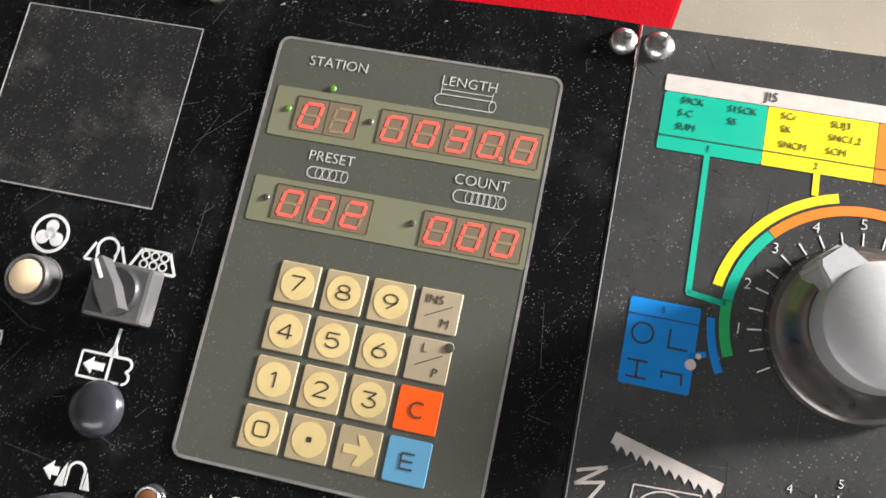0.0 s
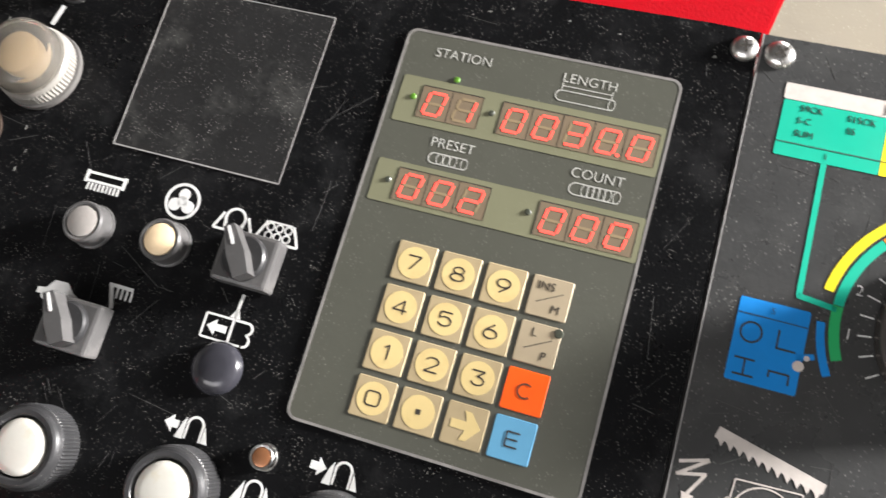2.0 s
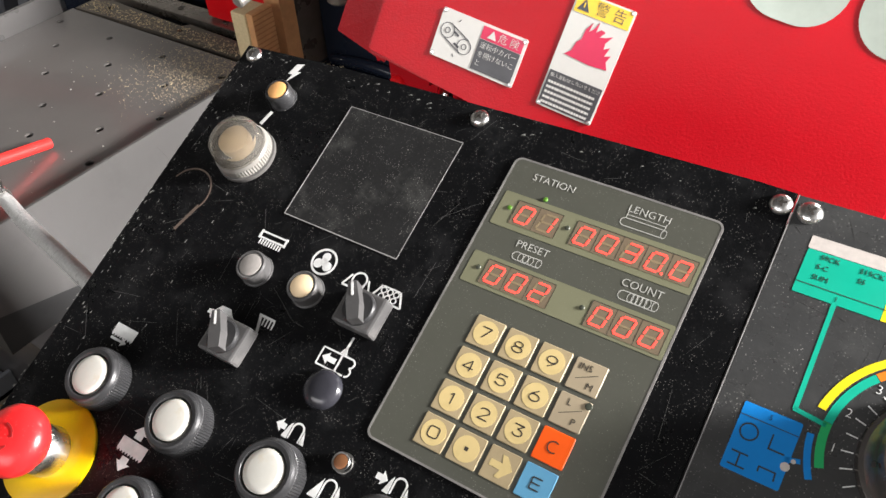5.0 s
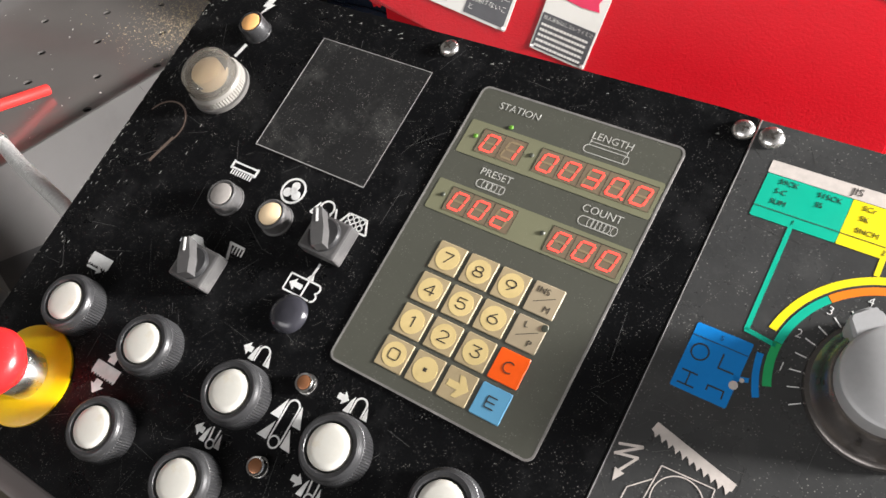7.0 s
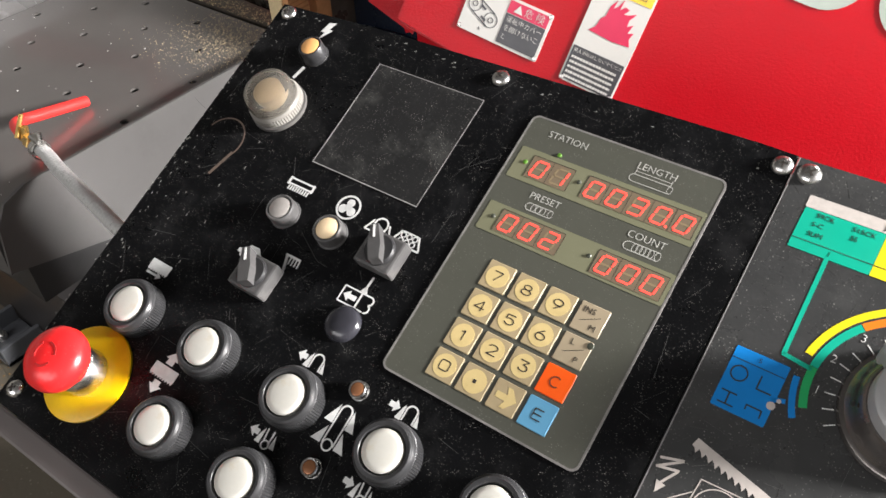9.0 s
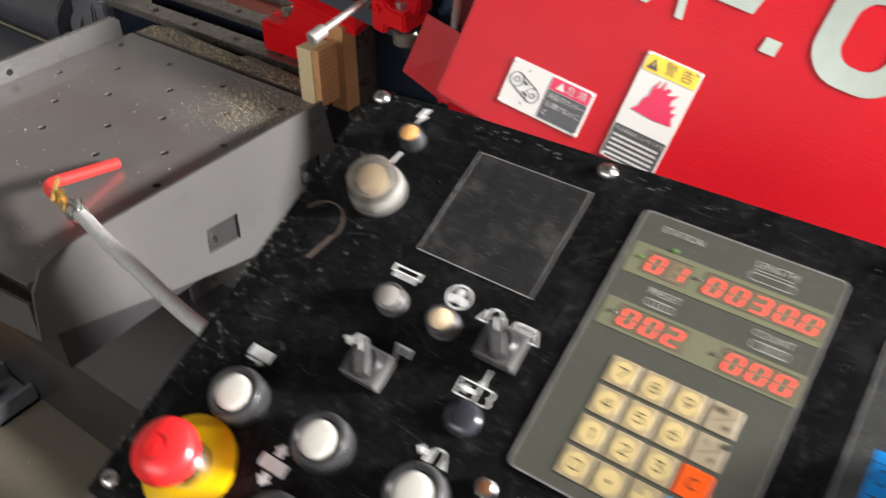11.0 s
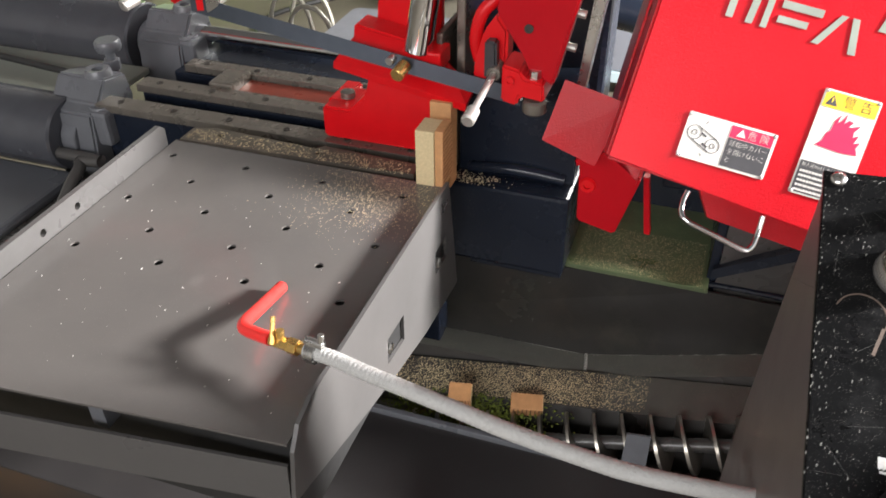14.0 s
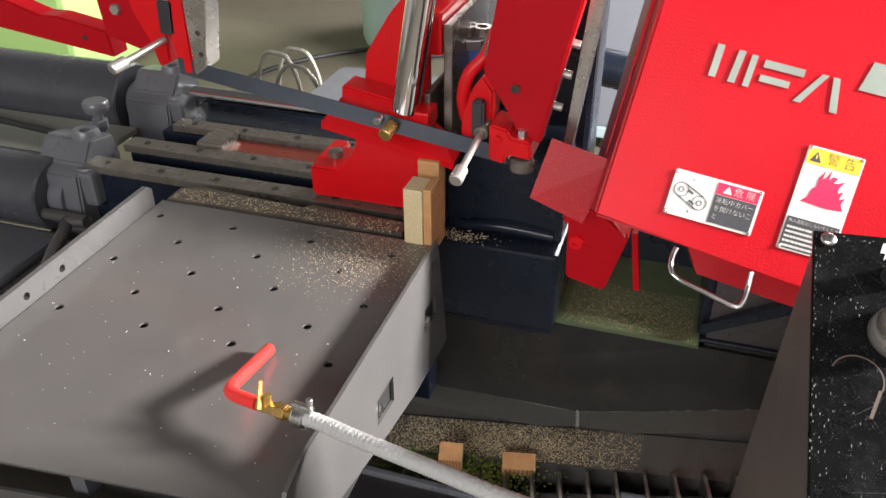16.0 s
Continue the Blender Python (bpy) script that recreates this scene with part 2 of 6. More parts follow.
def thing(name, m, label, category, group="", kind=""):
    ob = new(name)
    ob.empty_display_size = 0.02
    ob.matrix_world = m
    return tagged(ob, label, category, group, kind)


def part(name, bm, material, parent=None, label="", m=None, smooth=False):
    """One mesh object of the bmesh, under a thing or a part. A mesh given in place of a bmesh is shared."""
    if isinstance(bm, bmesh.types.BMesh):
        bmesh.ops.recalc_face_normals(bm, faces=bm.faces)
        me = bpy.data.meshes.new(name)
        bm.to_mesh(me)
        bm.free()
        me.materials.append(material)
        if smooth:
            for f in me.polygons:
                f.use_smooth = True
            me.set_sharp_from_angle(angle=radians(38))
    else:
        me = bm
    ob = new(name, me)
    if parent is not None:
        ob.parent = parent
    if m is not None:
        ob.matrix_local = m
    if label:
        ob["label"] = label
    return ob


def solo(name, bm, material, label, category, group="", kind="", m=None, smooth=False):
    """A thing that is a single mesh."""
    ob = part(name, bm, material, None, "", None, smooth)
    if m is not None:
        ob.matrix_world = m
    return tagged(ob, label, category, group, kind)


def xf(bm, verts, m):
    if m is not None:
        bmesh.ops.transform(bm, matrix=m, verts=verts)


def box(bm, x0, x1, y0, y1, z0, z1, m=None, bevel=0.0):
    r = bmesh.ops.create_cube(bm, size=1.0)
    vs = r["verts"]
    for v in vs:
        v.co = Vector((x0 + (v.co.x + 0.5) * (x1 - x0), y0 + (v.co.y + 0.5) * (y1 - y0), z0 + (v.co.z + 0.5) * (z1 - z0)))
    if bevel:
        es = list({e for v in vs for e in v.link_edges})
        r = bmesh.ops.bevel(bm, geom=es, offset=bevel, segments=2, affect='EDGES', profile=0.6)
        vs = list({v for f in r["faces"] for v in f.verts} | {v for v in vs if v.is_valid})
    xf(bm, vs, m)
    return bm


def boxm(x0, x1, y0, y1, z0, z1, bevel=0.0, m=None):
    return box(bmesh.new(), x0, x1, y0, y1, z0, z1, m, bevel)


def rrect(x0, x1, y0, y1, r, seg=5):
    pts = []
    for cx, cy, a in ((x1 - r, y1 - r, 0), (x0 + r, y1 - r, 90), (x0 + r, y0 + r, 180), (x1 - r, y0 + r, 270)):
        for i in range(seg + 1):
            b = radians(a + 90 * i / seg)
            pts.append((cx + r * math.cos(b), cy + r * math.sin(b)))
    return pts


def circ(cx, cy, r, seg=20, a0=0.0):
    return [(cx + r * math.cos(a0 + 2 * math.pi * i / seg), cy + r * math.sin(a0 + 2 * math.pi * i / seg)) for i in range(seg)]


def arc_band(cx, cy, r0, r1, a0, a1, seg=24):
    a = [radians(a0 + (a1 - a0) * i / seg) for i in range(seg + 1)]
    return [(cx + r1 * math.cos(t), cy + r1 * math.sin(t)) for t in a] + [(cx + r0 * math.cos(t), cy + r0 * math.sin(t)) for t in reversed(a)]


def stroke(a, b, w):
    dx, dy = b[0] - a[0], b[1] - a[1]
    d = math.hypot(dx, dy)
    nx, ny = -dy / d * w / 2, dx / d * w / 2
    return [(a[0] + nx, a[1] + ny), (b[0] + nx, b[1] + ny), (b[0] - nx, b[1] - ny), (a[0] - nx, a[1] - ny)]


def prism(bm, pts, z0, z1, m=None):
    """A flat outline drawn up from z0 to z1."""
    lo = [bm.verts.new((x, y, z0)) for x, y in pts]
    hi = [bm.verts.new((x, y, z1)) for x, y in pts]
    n = len(pts)
    bm.faces.new(hi)
    bm.faces.new(lo[::-1])
    for i in range(n):
        bm.faces.new((lo[i], lo[(i + 1) % n], hi[(i + 1) % n], hi[i]))
    xf(bm, lo + hi, m)
    return bm


def prisms(polys, z0, z1, m=None):
    bm = bmesh.new()
    for p in polys:
        prism(bm, p, z0, z1, m)
    return bm


def holed(bm, outer, holes, z0, z1, m=None):
    """A plate with holes through it."""
    made = []
    for z in (z0, z1):
        edges = []
        for loop in [outer] + list(holes):
            vs = [bm.verts.new((x, y, z)) for x, y in loop]
            edges += [bm.edges.new((vs[i], vs[(i + 1) % len(vs)])) for i in range(len(vs))]
            made.append(vs)
        bmesh.ops.triangle_fill(bm, edges=edges, use_beauty=True, use_dissolve=False)
    k = len(made) // 2
    for a, b in zip(made[:k], made[k:]):
        n = len(a)
        for i in range(n):
            bm.faces.new((a[i], a[(i + 1) % n], b[(i + 1) % n], b[i]))
    xf(bm, [v for vs in made for v in vs], m)
    return bm


def lathe(bm, prof, seg=32, m=None):
    """A profile of (radius, height) turned round z."""
    rings = []
    for r, z in prof:
        if r < 1e-6:
            rings.append([bm.verts.new((0, 0, z))])
        else:
            rings.append([bm.verts.new((r * math.cos(2 * math.pi * i / seg), r * math.sin(2 * math.pi * i / seg), z)) for i in range(seg)])
    for a, b in zip(rings, rings[1:]):
        for i in range(seg):
            j = (i + 1) % seg
            if len(a) == 1 and len(b) > 1:
                bm.faces.new((a[0], b[j], b[i]))
            elif len(b) == 1 and len(a) > 1:
                bm.faces.new((a[i], a[j], b[0]))
            elif len(a) > 1:
                bm.faces.new((a[i], a[j], b[j], b[i]))
    xf(bm, [v for r in rings for v in r], m)
    return bm


def along(a, b):
    """A frame at a whose z runs to b."""
    a, b = Vector(a), Vector(b)
    return Matrix.Translation(a) @ (b - a).to_track_quat('Z', 'Y').to_matrix().to_4x4()


def rod(bm, a, b, r, seg=20, bevel=0.0, r2=None):
    h = (Vector(b) - Vector(a)).length
    r2 = r if r2 is None else r2
    c = bevel or min(r, r2) * 0.08
    return lathe(bm, [(0, 0), (r - c, 0), (r, c), (r2, h - c), (r2 - c, h), (0, h)], seg, along(a, b))


def tube(bm, pts, r, seg=12, sub=6, closed_ends=True, ripple=0.0, pitch=0.01):
    """A round pipe along a smooth line through the points."""
    P = [Vector(p) for p in pts]
    line = []
    for i in range(len(P) - 1):
        p0, p1, p2, p3 = P[max(i - 1, 0)], P[i], P[i + 1], P[min(i + 2, len(P) - 1)]
        for k in range(sub):
            t = k / sub
            line.append(0.5 * ((2 * p1) + (p2 - p0) * t + (2 * p0 - 5 * p1 + 4 * p2 - p3) * t * t + (3 * p1 - p0 - 3 * p2 + p3) * t ** 3))
    line.append(P[-1])
    rings, up, run = [], None, 0.0
    for i, p in enumerate(line):
        d = (line[min(i + 1, len(line) - 1)] - line[max(i - 1, 0)]).normalized()
        if i:
            run += (p - line[i - 1]).length
        if up is None:
            up = d.orthogonal().normalized()
        up = (up - d * up.dot(d)).normalized()
        s = d.cross(up)
        rad = r + (ripple * math.cos(2 * math.pi * run / pitch) if ripple else 0)
        rings.append([bm.verts.new(p + rad * (up * math.cos(2 * math.pi * k / seg) + s * math.sin(2 * math.pi * k / seg))) for k in range(seg)])
    for a, b in zip(rings, rings[1:]):
        for k in range(seg):
            bm.faces.new((a[k], a[(k + 1) % seg], b[(k + 1) % seg], b[k]))
    if closed_ends:
        bm.faces.new(rings[0][::-1])
        bm.faces.new(rings[-1])
    return bm


def sheet(bm, corners, thick):
    """A flat sheet with thickness: corners in order, drawn back along its normal."""
    c = [Vector(p) for p in corners]
    n = (c[1] - c[0]).cross(c[2] - c[0]).normalized()
    a = [bm.verts.new(p) for p in c]
    b = [bm.verts.new(p - n * thick) for p in c]
    k = len(c)
    bm.faces.new(a)
    bm.faces.new(b[::-1])
    for i in range(k):
        bm.faces.new((a[i], b[i], b[(i + 1) % k], a[(i + 1) % k]))
    return bm


def lettering(text, size, x, y, z, depth=0.0003, align='CENTER', turn=0.0, stretch=1.0, slant=0.0, thin=0.015):
    """Raised letters as a bmesh, centred on or starting at x, y, on the plane z."""
    cu = bpy.data.curves.new("t", 'FONT')
    cu.body, cu.size, cu.align_x, cu.align_y, cu.resolution_u, cu.extrude, cu.shear, cu.offset = text, size, align, 'CENTER', 3, depth / 2, slant, -size * thin
    ob = bpy.data.objects.new("t", cu)
    scene.collection.objects.link(ob)
    me = ob.evaluated_get(bpy.context.evaluated_depsgraph_get()).to_mesh()
    bm = bmesh.new()
    bm.from_mesh(me)
    bpy.data.objects.remove(ob)
    bpy.data.curves.remove(cu)
    bmesh.ops.transform(bm, matrix=Matrix.Translation((x, y, z + depth / 2)) @ Matrix.Rotation(radians(turn), 4, 'Z') @ Matrix.Diagonal((stretch, 1, 1, 1)), verts=bm.verts)
    return bm


def join(*bms):
    out = bmesh.new()
    for b in bms:
        me = bpy.data.meshes.new("j")
        b.to_mesh(me)
        b.free()
        out.from_mesh(me)
        bpy.data.meshes.remove(me)
    return out


# ---- the workshop ----


solo("floor", boxm(-6, 2.2, -5, 6, -0.12, 0.0), CONCRETE, "stained worn concrete workshop floor", "floor", kind="structure")
# unseen roof, kept dark so the black panel reflects little
solo("ceiling", boxm(-6, 2.2, -5, 6, 4.2, 4.35), ROOF, "added unseen roof, dark to keep panel reflections low", "ceiling", kind="structure")
# walls stand out of view; their openings are added to hold the lamps
solo("wall_north", join(boxm(-6.0, 2.2, 6.0, 6.2, 0, 2.3), boxm(-6.0, 2.2, 6.0, 6.2, 3.9, 4.2), boxm(-6.0, -0.2, 6.0, 6.2, 2.3, 3.9), boxm(2.0, 2.2, 6.0, 6.2, 2.3, 3.9)),
     WALL_PAINT, "unseen pale workshop wall with a gap added for a fill lamp", "wall", kind="structure")
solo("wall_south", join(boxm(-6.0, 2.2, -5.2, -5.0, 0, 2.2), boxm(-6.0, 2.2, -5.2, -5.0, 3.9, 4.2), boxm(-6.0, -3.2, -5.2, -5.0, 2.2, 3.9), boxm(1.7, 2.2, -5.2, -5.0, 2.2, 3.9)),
     WALL_PAINT, "unseen pale workshop wall with a gap added for a fill lamp", "wall", kind="structure")
solo("wall_west", boxm(-6.2, -6.0, -5, 6, 0, 4.2), WALL_PAINT, "pale painted workshop wall", "wall", kind="structure")
solo("wall_east", join(boxm(2.2, 2.4, -5, -1.9, 0, 4.2), boxm(2.2, 2.4, 2.3, 6, 0, 4.2), boxm(2.2, 2.4, -1.9, 2.3, 3.6, 4.2)), WALL_PAINT,
     "unseen pale workshop wall with an opening added for the lamps", "wall", kind="structure")

# ---- outfeed table ----
T0 = thing("outfeed_table", pose(-0.91, 0.25, 0.0), "grey steel outfeed table with drilled top and side flanges", "table")
TL = Matrix.Translation((0.91, -0.25, 0))
holes = []
for row, (y, xs) in enumerate(((0.462, (-1.108, -0.984, -0.860, -0.735)), (0.404, (-1.040, -0.914, -0.791)), (0.341, (-1.101, -0.978, -0.855, -0.728)),
                               (0.281, (-1.024, -0.901, -0.778)), (0.224, (-1.096, -0.971, -0.850, -0.724)))):
    holes += [circ(x, y, 0.0058, 14) for x in xs]
part("top_sheet", holed(bmesh.new(), [(-0.684, 0.505), (-1.132, 0.505), (-1.132, -0.020), (-1.007, -0.012), (-0.900, -0.003), (-0.772, 0.008), (-0.684, 0.014)], holes, 0.697, 0.700, TL), TABLE_GREY, T0)
# the turned-up flange on the far side, with two holes
fl = bmesh.new()
flm = Matrix(((0, 0, 1, 0), (1, 0, 0, 0), (0, 1, 0, 0), (0, 0, 0, 1)))
holed(fl, [(-0.02, 0.66), (0.488, 0.66), (0.488, 0.728), (0.478, 0.736), (-0.02, 0.730)], [circ(0.282, 0.714, 0.0055, 14), circ(0.216, 0.714, 0.0055, 14)], -1.142, -1.134, TL @ flm)
part("side_flange", fl, FLANGE_GREY, T0, "turned-up side flange with two holes")
sp = bmesh.new()
holed(sp, [(0.003, 0.628), (0.086, 0.604), (0.181, 0.577), (0.282, 0.551), (0.385, 0.529), (0.528, 0.514), (0.494, 0.690), (0.487, 0.720), (0.060, 0.724), (0.030, 0.714), (0.014, 0.690)],
      [[(0.246, 0.594), (0.302, 0.588), (0.303, 0.629), (0.249, 0.633)], [(0.428, 0.602), (0.475, 0.602), (0.475, 0.639), (0.428, 0.640)]], -0.6815, -0.677, TL @ flm)
part("side_plate", sp, FLANGE_GREY, T0, "grey side plate with two square slots")
lip = bmesh.new()
sheet(lip, [TL @ Vector(p) for p in ((-1.60, -0.092, 0.622), (-0.683, 0.004, 0.622), (-0.683, 0.007, 0.676), (-1.60, -0.088, 0.676))], 0.004)
part("front_apron", lip, FLANGE_GREY, T0, "grey front apron")
# black block under the sheet paints the shade in the front gap
part("support_rail", boxm(-1.128, -0.6825, 0.024, 0.47, 0.56, 0.694, m=TL), RUBBER, T0)
part("gusset", boxm(-0.908, -0.890, 0.004, 0.03, 0.66, 0.6955, m=TL), BRACKET, T0)
for y in (0.235, 0.42):
    part("bolt", lathe(bmesh.new(), [(0, 0.008), (0.007, 0.008), (0.008, 0.006), (0.008, 0), (0, 0)], 6, TL @ Matrix.Translation((-0.683, y + 0.021, 0.613)) @ Matrix.Rotation(radians(90), 4, 'Y')), STEEL, T0)

st = bmesh.new()
holed(st, [(-1.125, 0.506), (-0.742, 0.520), (-0.745, 0.548), (-0.90, 0.556), (-0.91, 0.545), (-1.09, 0.556), (-1.125, 0.545)], [circ(-1.07, 0.535, 0.006, 12), circ(-0.90, 0.534, 0.006, 12)], 0.690, 0.702)
solo("support_strip", st, STRIP, "oily steel strip strewn with sawdust behind the table", "strip")

# ---- sump, trough and auger ----
S0 = thing("coolant_sump", pose(-0.8, 0.4, 0.0), "dark grey sheet steel coolant sump under the saw", "sump")
SL = Matrix.Translation((0.8, -0.4, 0))
part("front_tank", boxm(-2.3, 0.10, 0.165, 0.470, 0.0, 0.232, 0.004, SL), mat("grey sump front paint", (0.030, 0.028, 0.028), 0.32, var=0.2, scale=9, stains=(0.04, 0.037, 0.034), stain_amount=0.5, stain_scale=6, bump=0.04), S0)
part("trough_rim", boxm(-0.95, -0.10, 0.470, 0.481, 0.10, 0.242, 0.002, SL), BRACKET, S0)
part("lug", sheet(bmesh.new(), [SL @ Vector(p) for p in ((-0.382, 0.476, 0.238), (-0.342, 0.480, 0.238), (-0.344, 0.484, 0.318), (-0.380, 0.482, 0.316))], 0.004), BRACKET, S0)
LEDGE_TOP = ((-0.98, 0.690, 0.250), (-0.6785, 0.690, 0.2690), (-0.482, 0.690, 0.2738), (-0.359, 0.690, 0.308), (-0.10, 0.690, 0.389))
LEDGE_LOW = ((-0.98, 0.648, 0.238), (-0.6788, 0.648, 0.2500), (-0.472, 0.648, 0.2587), (-0.351, 0.648, 0.294), (-0.10, 0.648, 0.373))
# back plate has its own tone, darker than the other sump sheets
part("back_plate", sheet(bmesh.new(), [SL @ Vector(p) for p in LEDGE_TOP + ((-0.10, 0.686, 0.470), (-0.30, 0.686, 0.470), (-0.98, 0.670, 0.470))], 0.004),
     mat("darker back sheet", (0.034, 0.033, 0.031), 0.24, spec=0.5, var=0.3, scale=10, stains=(0.05, 0.048, 0.04), stain_amount=0.6, stain_scale=9, bump=0.05), S0)
for k in (0, 2):
    part("seam_strip", sheet(bmesh.new(), [SL @ Vector(p) for p in LEDGE_LOW[k:k + 3] + LEDGE_TOP[k:k + 3][::-1]], 0.003), SEAM, S0)
# added dark sheet keeps the gap beneath the ledge in shade
part("recess_plate", sheet(bmesh.new(), [SL @ Vector(p) for p in ((-0.98, 0.654, 0.12), (-0.10, 0.654, 0.12), (-0.10, 0.654, 0.368), (-0.472, 0.654, 0.2560), (-0.98, 0.654, 0.235))], 0.002), DARK_SHEET, S0)
weld = bmesh.new()
tube(weld, [SL @ Vector(p) + Vector((0, -0.001, 0.001)) for p in LEDGE_TOP], 0.0026, 6, 60, ripple=0.0007, pitch=0.006)
tube(weld, [SL @ Vector(p) for p in ((-0.480, 0.689, 0.276), (-0.476, 0.668, 0.2680), (-0.474, 0.649, 0.2600))], 0.0032, 6, 12, ripple=0.0009, pitch=0.006)
# pale bead colour stands in for specular highlights along the weld
part("weld_bead", weld, mat("weld bead with painted highlights", (0.34, 0.33, 0.30), 0.35, metal=0.3, var=0.5, scale=300), S0)
edge = bmesh.new()
tube(edge, [SL @ Vector(p) for p in ((-0.735, 0.656, 0.472), (-0.52, 0.680, 0.473), (-0.30, 0.699, 0.474), (-0.13, 0.692, 0.478))], 0.005, 8, 10)
part("top_edge", edge, NAVY, S0, "rounded navy enamelled edge", smooth=True)


def slope_z(x, y):
    return 0.246 + (y - 0.552) * 0.30 + (x + 0.4385) * 0.18


def slope_sheet(x0, x1, y0, y1):
    return sheet(bmesh.new(), [SL @ Vector((x, y, slope_z(x, y))) for x, y in ((x0, y0), (x1, y0), (x1, y1), (x0, y1))], 0.001)


part("chip_slope", slope_sheet(-0.98, -0.4385, 0.578, 0.648), CHIPPED, S0, "sloped sheet strewn with wet sawdust")
part("clean_slope", slope_sheet(-0.437, -0.10, 0.578, 0.648), SEAM, S0)
part("trough_wall", sheet(bmesh.new(), [SL @ Vector(p) for p in ((-0.98, 0.579, 0.13), (-0.10, 0.579, 0.13), (-0.10, 0.579, slope_z(-0.10, 0.579) - 0.001), (-0.98, 0.579, slope_z(-0.98, 0.579) - 0.001))], 0.001), DARK_SHEET, S0)
part("trough_floor", boxm(-0.98, -0.10, 0.44, 0.60, 0.13, 0.15, m=SL), DARK_SHEET, S0)
part("end_wall", boxm(-0.10, -0.09, 0.40, 0.75, 0.10, 0.60, m=SL), DARK_SHEET, S0)
part("end_wall", boxm(-0.99, -0.98, 0.40, 0.75, 0.10, 0.47, m=SL), DARK_SHEET, S0)
ft = bmesh.new()
box(ft, -1.345, -1.235, 0.075, 0.163, 0.0, 0.012, SL, 0.002)
box(ft, -1.345, -1.335, 0.075, 0.163, 0.0, 0.05, SL, 0.002)
box(ft, -1.245, -1.235, 0.075, 0.163, 0.0, 0.05, SL, 0.002)
foot = part("foot_bracket", ft, BRACKET, S0)
part("levelling_bolt", lathe(bmesh.new(), [(0, 0.06), (0.006, 0.06), (0.006, 0.026), (0.011, 0.026), (0.011, 0.012), (0, 0.012)], 12, SL @ Matrix.Translation((-1.31, 0.11, 0))), STEEL, foot)

# auger: one continuous spiral blade round a shaft
A0 = thing("chip_auger", Matrix.Translation((-0.435, 0.5290, 0.2270)) @ Euler((0, math.atan2(-0.125, 0.53), math.atan2(0.035, 0.53))).to_matrix().to_4x4(), "steel spiral chip auger lying in the trough", "auger")
au = bmesh.new()
prev = None
steps, turns, r0, r1, x_a, x_b = 28, 14, 0.014, 0.048, -0.33, 0.325
for i in range(steps * turns + 1):
    a = 2 * math.pi * i / steps
    x = x_a + (x_b - x_a) * i / (steps * turns)
    ring = [au.verts.new((x + dx, r * math.cos(a), r * math.sin(a))) for r, dx in ((r0, -0.004), (r1, -0.0026), (r1, 0.0026), (r0, 0.004))]
    if prev:
        for k in range(4):
            au.faces.new((prev[k], prev[(k + 1) % 4], ring[(k + 1) % 4], ring[k]))
    prev = ring
part("spiral_blade", au, mat("worn auger steel", (0.38, 0.355, 0.31), 0.32, metal=0.9, var=0.25, scale=60), A0, smooth=True)
part("shaft", rod(bmesh.new(), (-0.34, 0, 0), (0.33, 0, 0), 0.012), DARK_SHEET, A0, smooth=True)



def shavings(n, x0, x1, y0, y1, zf, size, seed, gather=None):
    """Loose chips as small slivers lying on a surface whose height is zf(x, y)."""
    random.seed(seed)
    verts, faces = [], []
    for _ in range(n):
        if gather:
            x, y = random.gauss(gather[0], gather[2]), random.gauss(gather[1], gather[3])
            while not (x0 < x < x1 and y0 < y < y1):
                x, y = random.gauss(gather[0], gather[2]), random.gauss(gather[1], gather[3])
        else:
            x, y = random.uniform(x0, x1), random.uniform(y0, y1)
        s, a = size * random.uniform(0.4, 1.5), random.uniform(0, 6.28)
        z = zf(x, y)
        dx, dy = s * math.cos(a) / 2, s * math.sin(a) / 2
        w = random.uniform(0.25, 0.6)
        k = len(verts)
        h = s * random.uniform(0.2, 0.5)
        verts += [(x - dx, y - dy, z), (x + dx, y + dy, z), (x - dy * w, y + dx * w, z + h), (x + dy * w, y - dx * w, z + h * 0.6)]
        faces += [(k, k + 1, k + 2), (k, k + 3, k + 1), (k, k + 2, k + 3), (k + 1, k + 3, k + 2)]
    me = bpy.data.meshes.new("shavings")
    me.from_pydata(verts, [], faces)
    return me


def stuff(name, me, material, label, category):
    me.materials.append(material)
    return tagged(new(name, me), label, category, kind="stuff")


SAWDUST = mat("pale sawdust", (0.68, 0.56, 0.35), 0.8, var=0.35, scale=200)
GREEN_CHIPS = mat("green coated chips", (0.11, 0.14, 0.015), 0.75, var=0.6, scale=120)


stuff("sawdust", shavings(9000, -0.95, -0.36, 0.579, 0.646, lambda x, y: slope_z(x, y) + 0.001, 0.0026, 11, (-0.60, 0.605, 0.15, 0.035)), SAWDUST, "wet pale sawdust strewn over the trough slope", "sawdust")
stuff("green_chips", shavings(3500, -0.83, -0.45, 0.47, 0.575, lambda x, y: slope_z(x, y) - 0.02 + 0.04 * random.random(), 0.0065, 12, (-0.67, 0.535, 0.07, 0.03)), GREEN_CHIPS,
      "green and yellow oily chips heaped between the auger flights", "chips")
stuff("table_sawdust", shavings(2600, -1.1, -0.69, 0.30, 0.503, lambda x, y: 0.7004, 0.0016, 13, (-0.765, 0.455, 0.055, 0.045)), SAWDUST, "fine pale sawdust sprinkled on the grey table", "sawdust")
stuff("strip_sawdust", shavings(900, -1.12, -0.75, 0.512, 0.545, lambda x, y: 0.7024, 0.0026, 14), SAWDUST, "fine pale sawdust lying along the steel strip", "sawdust")
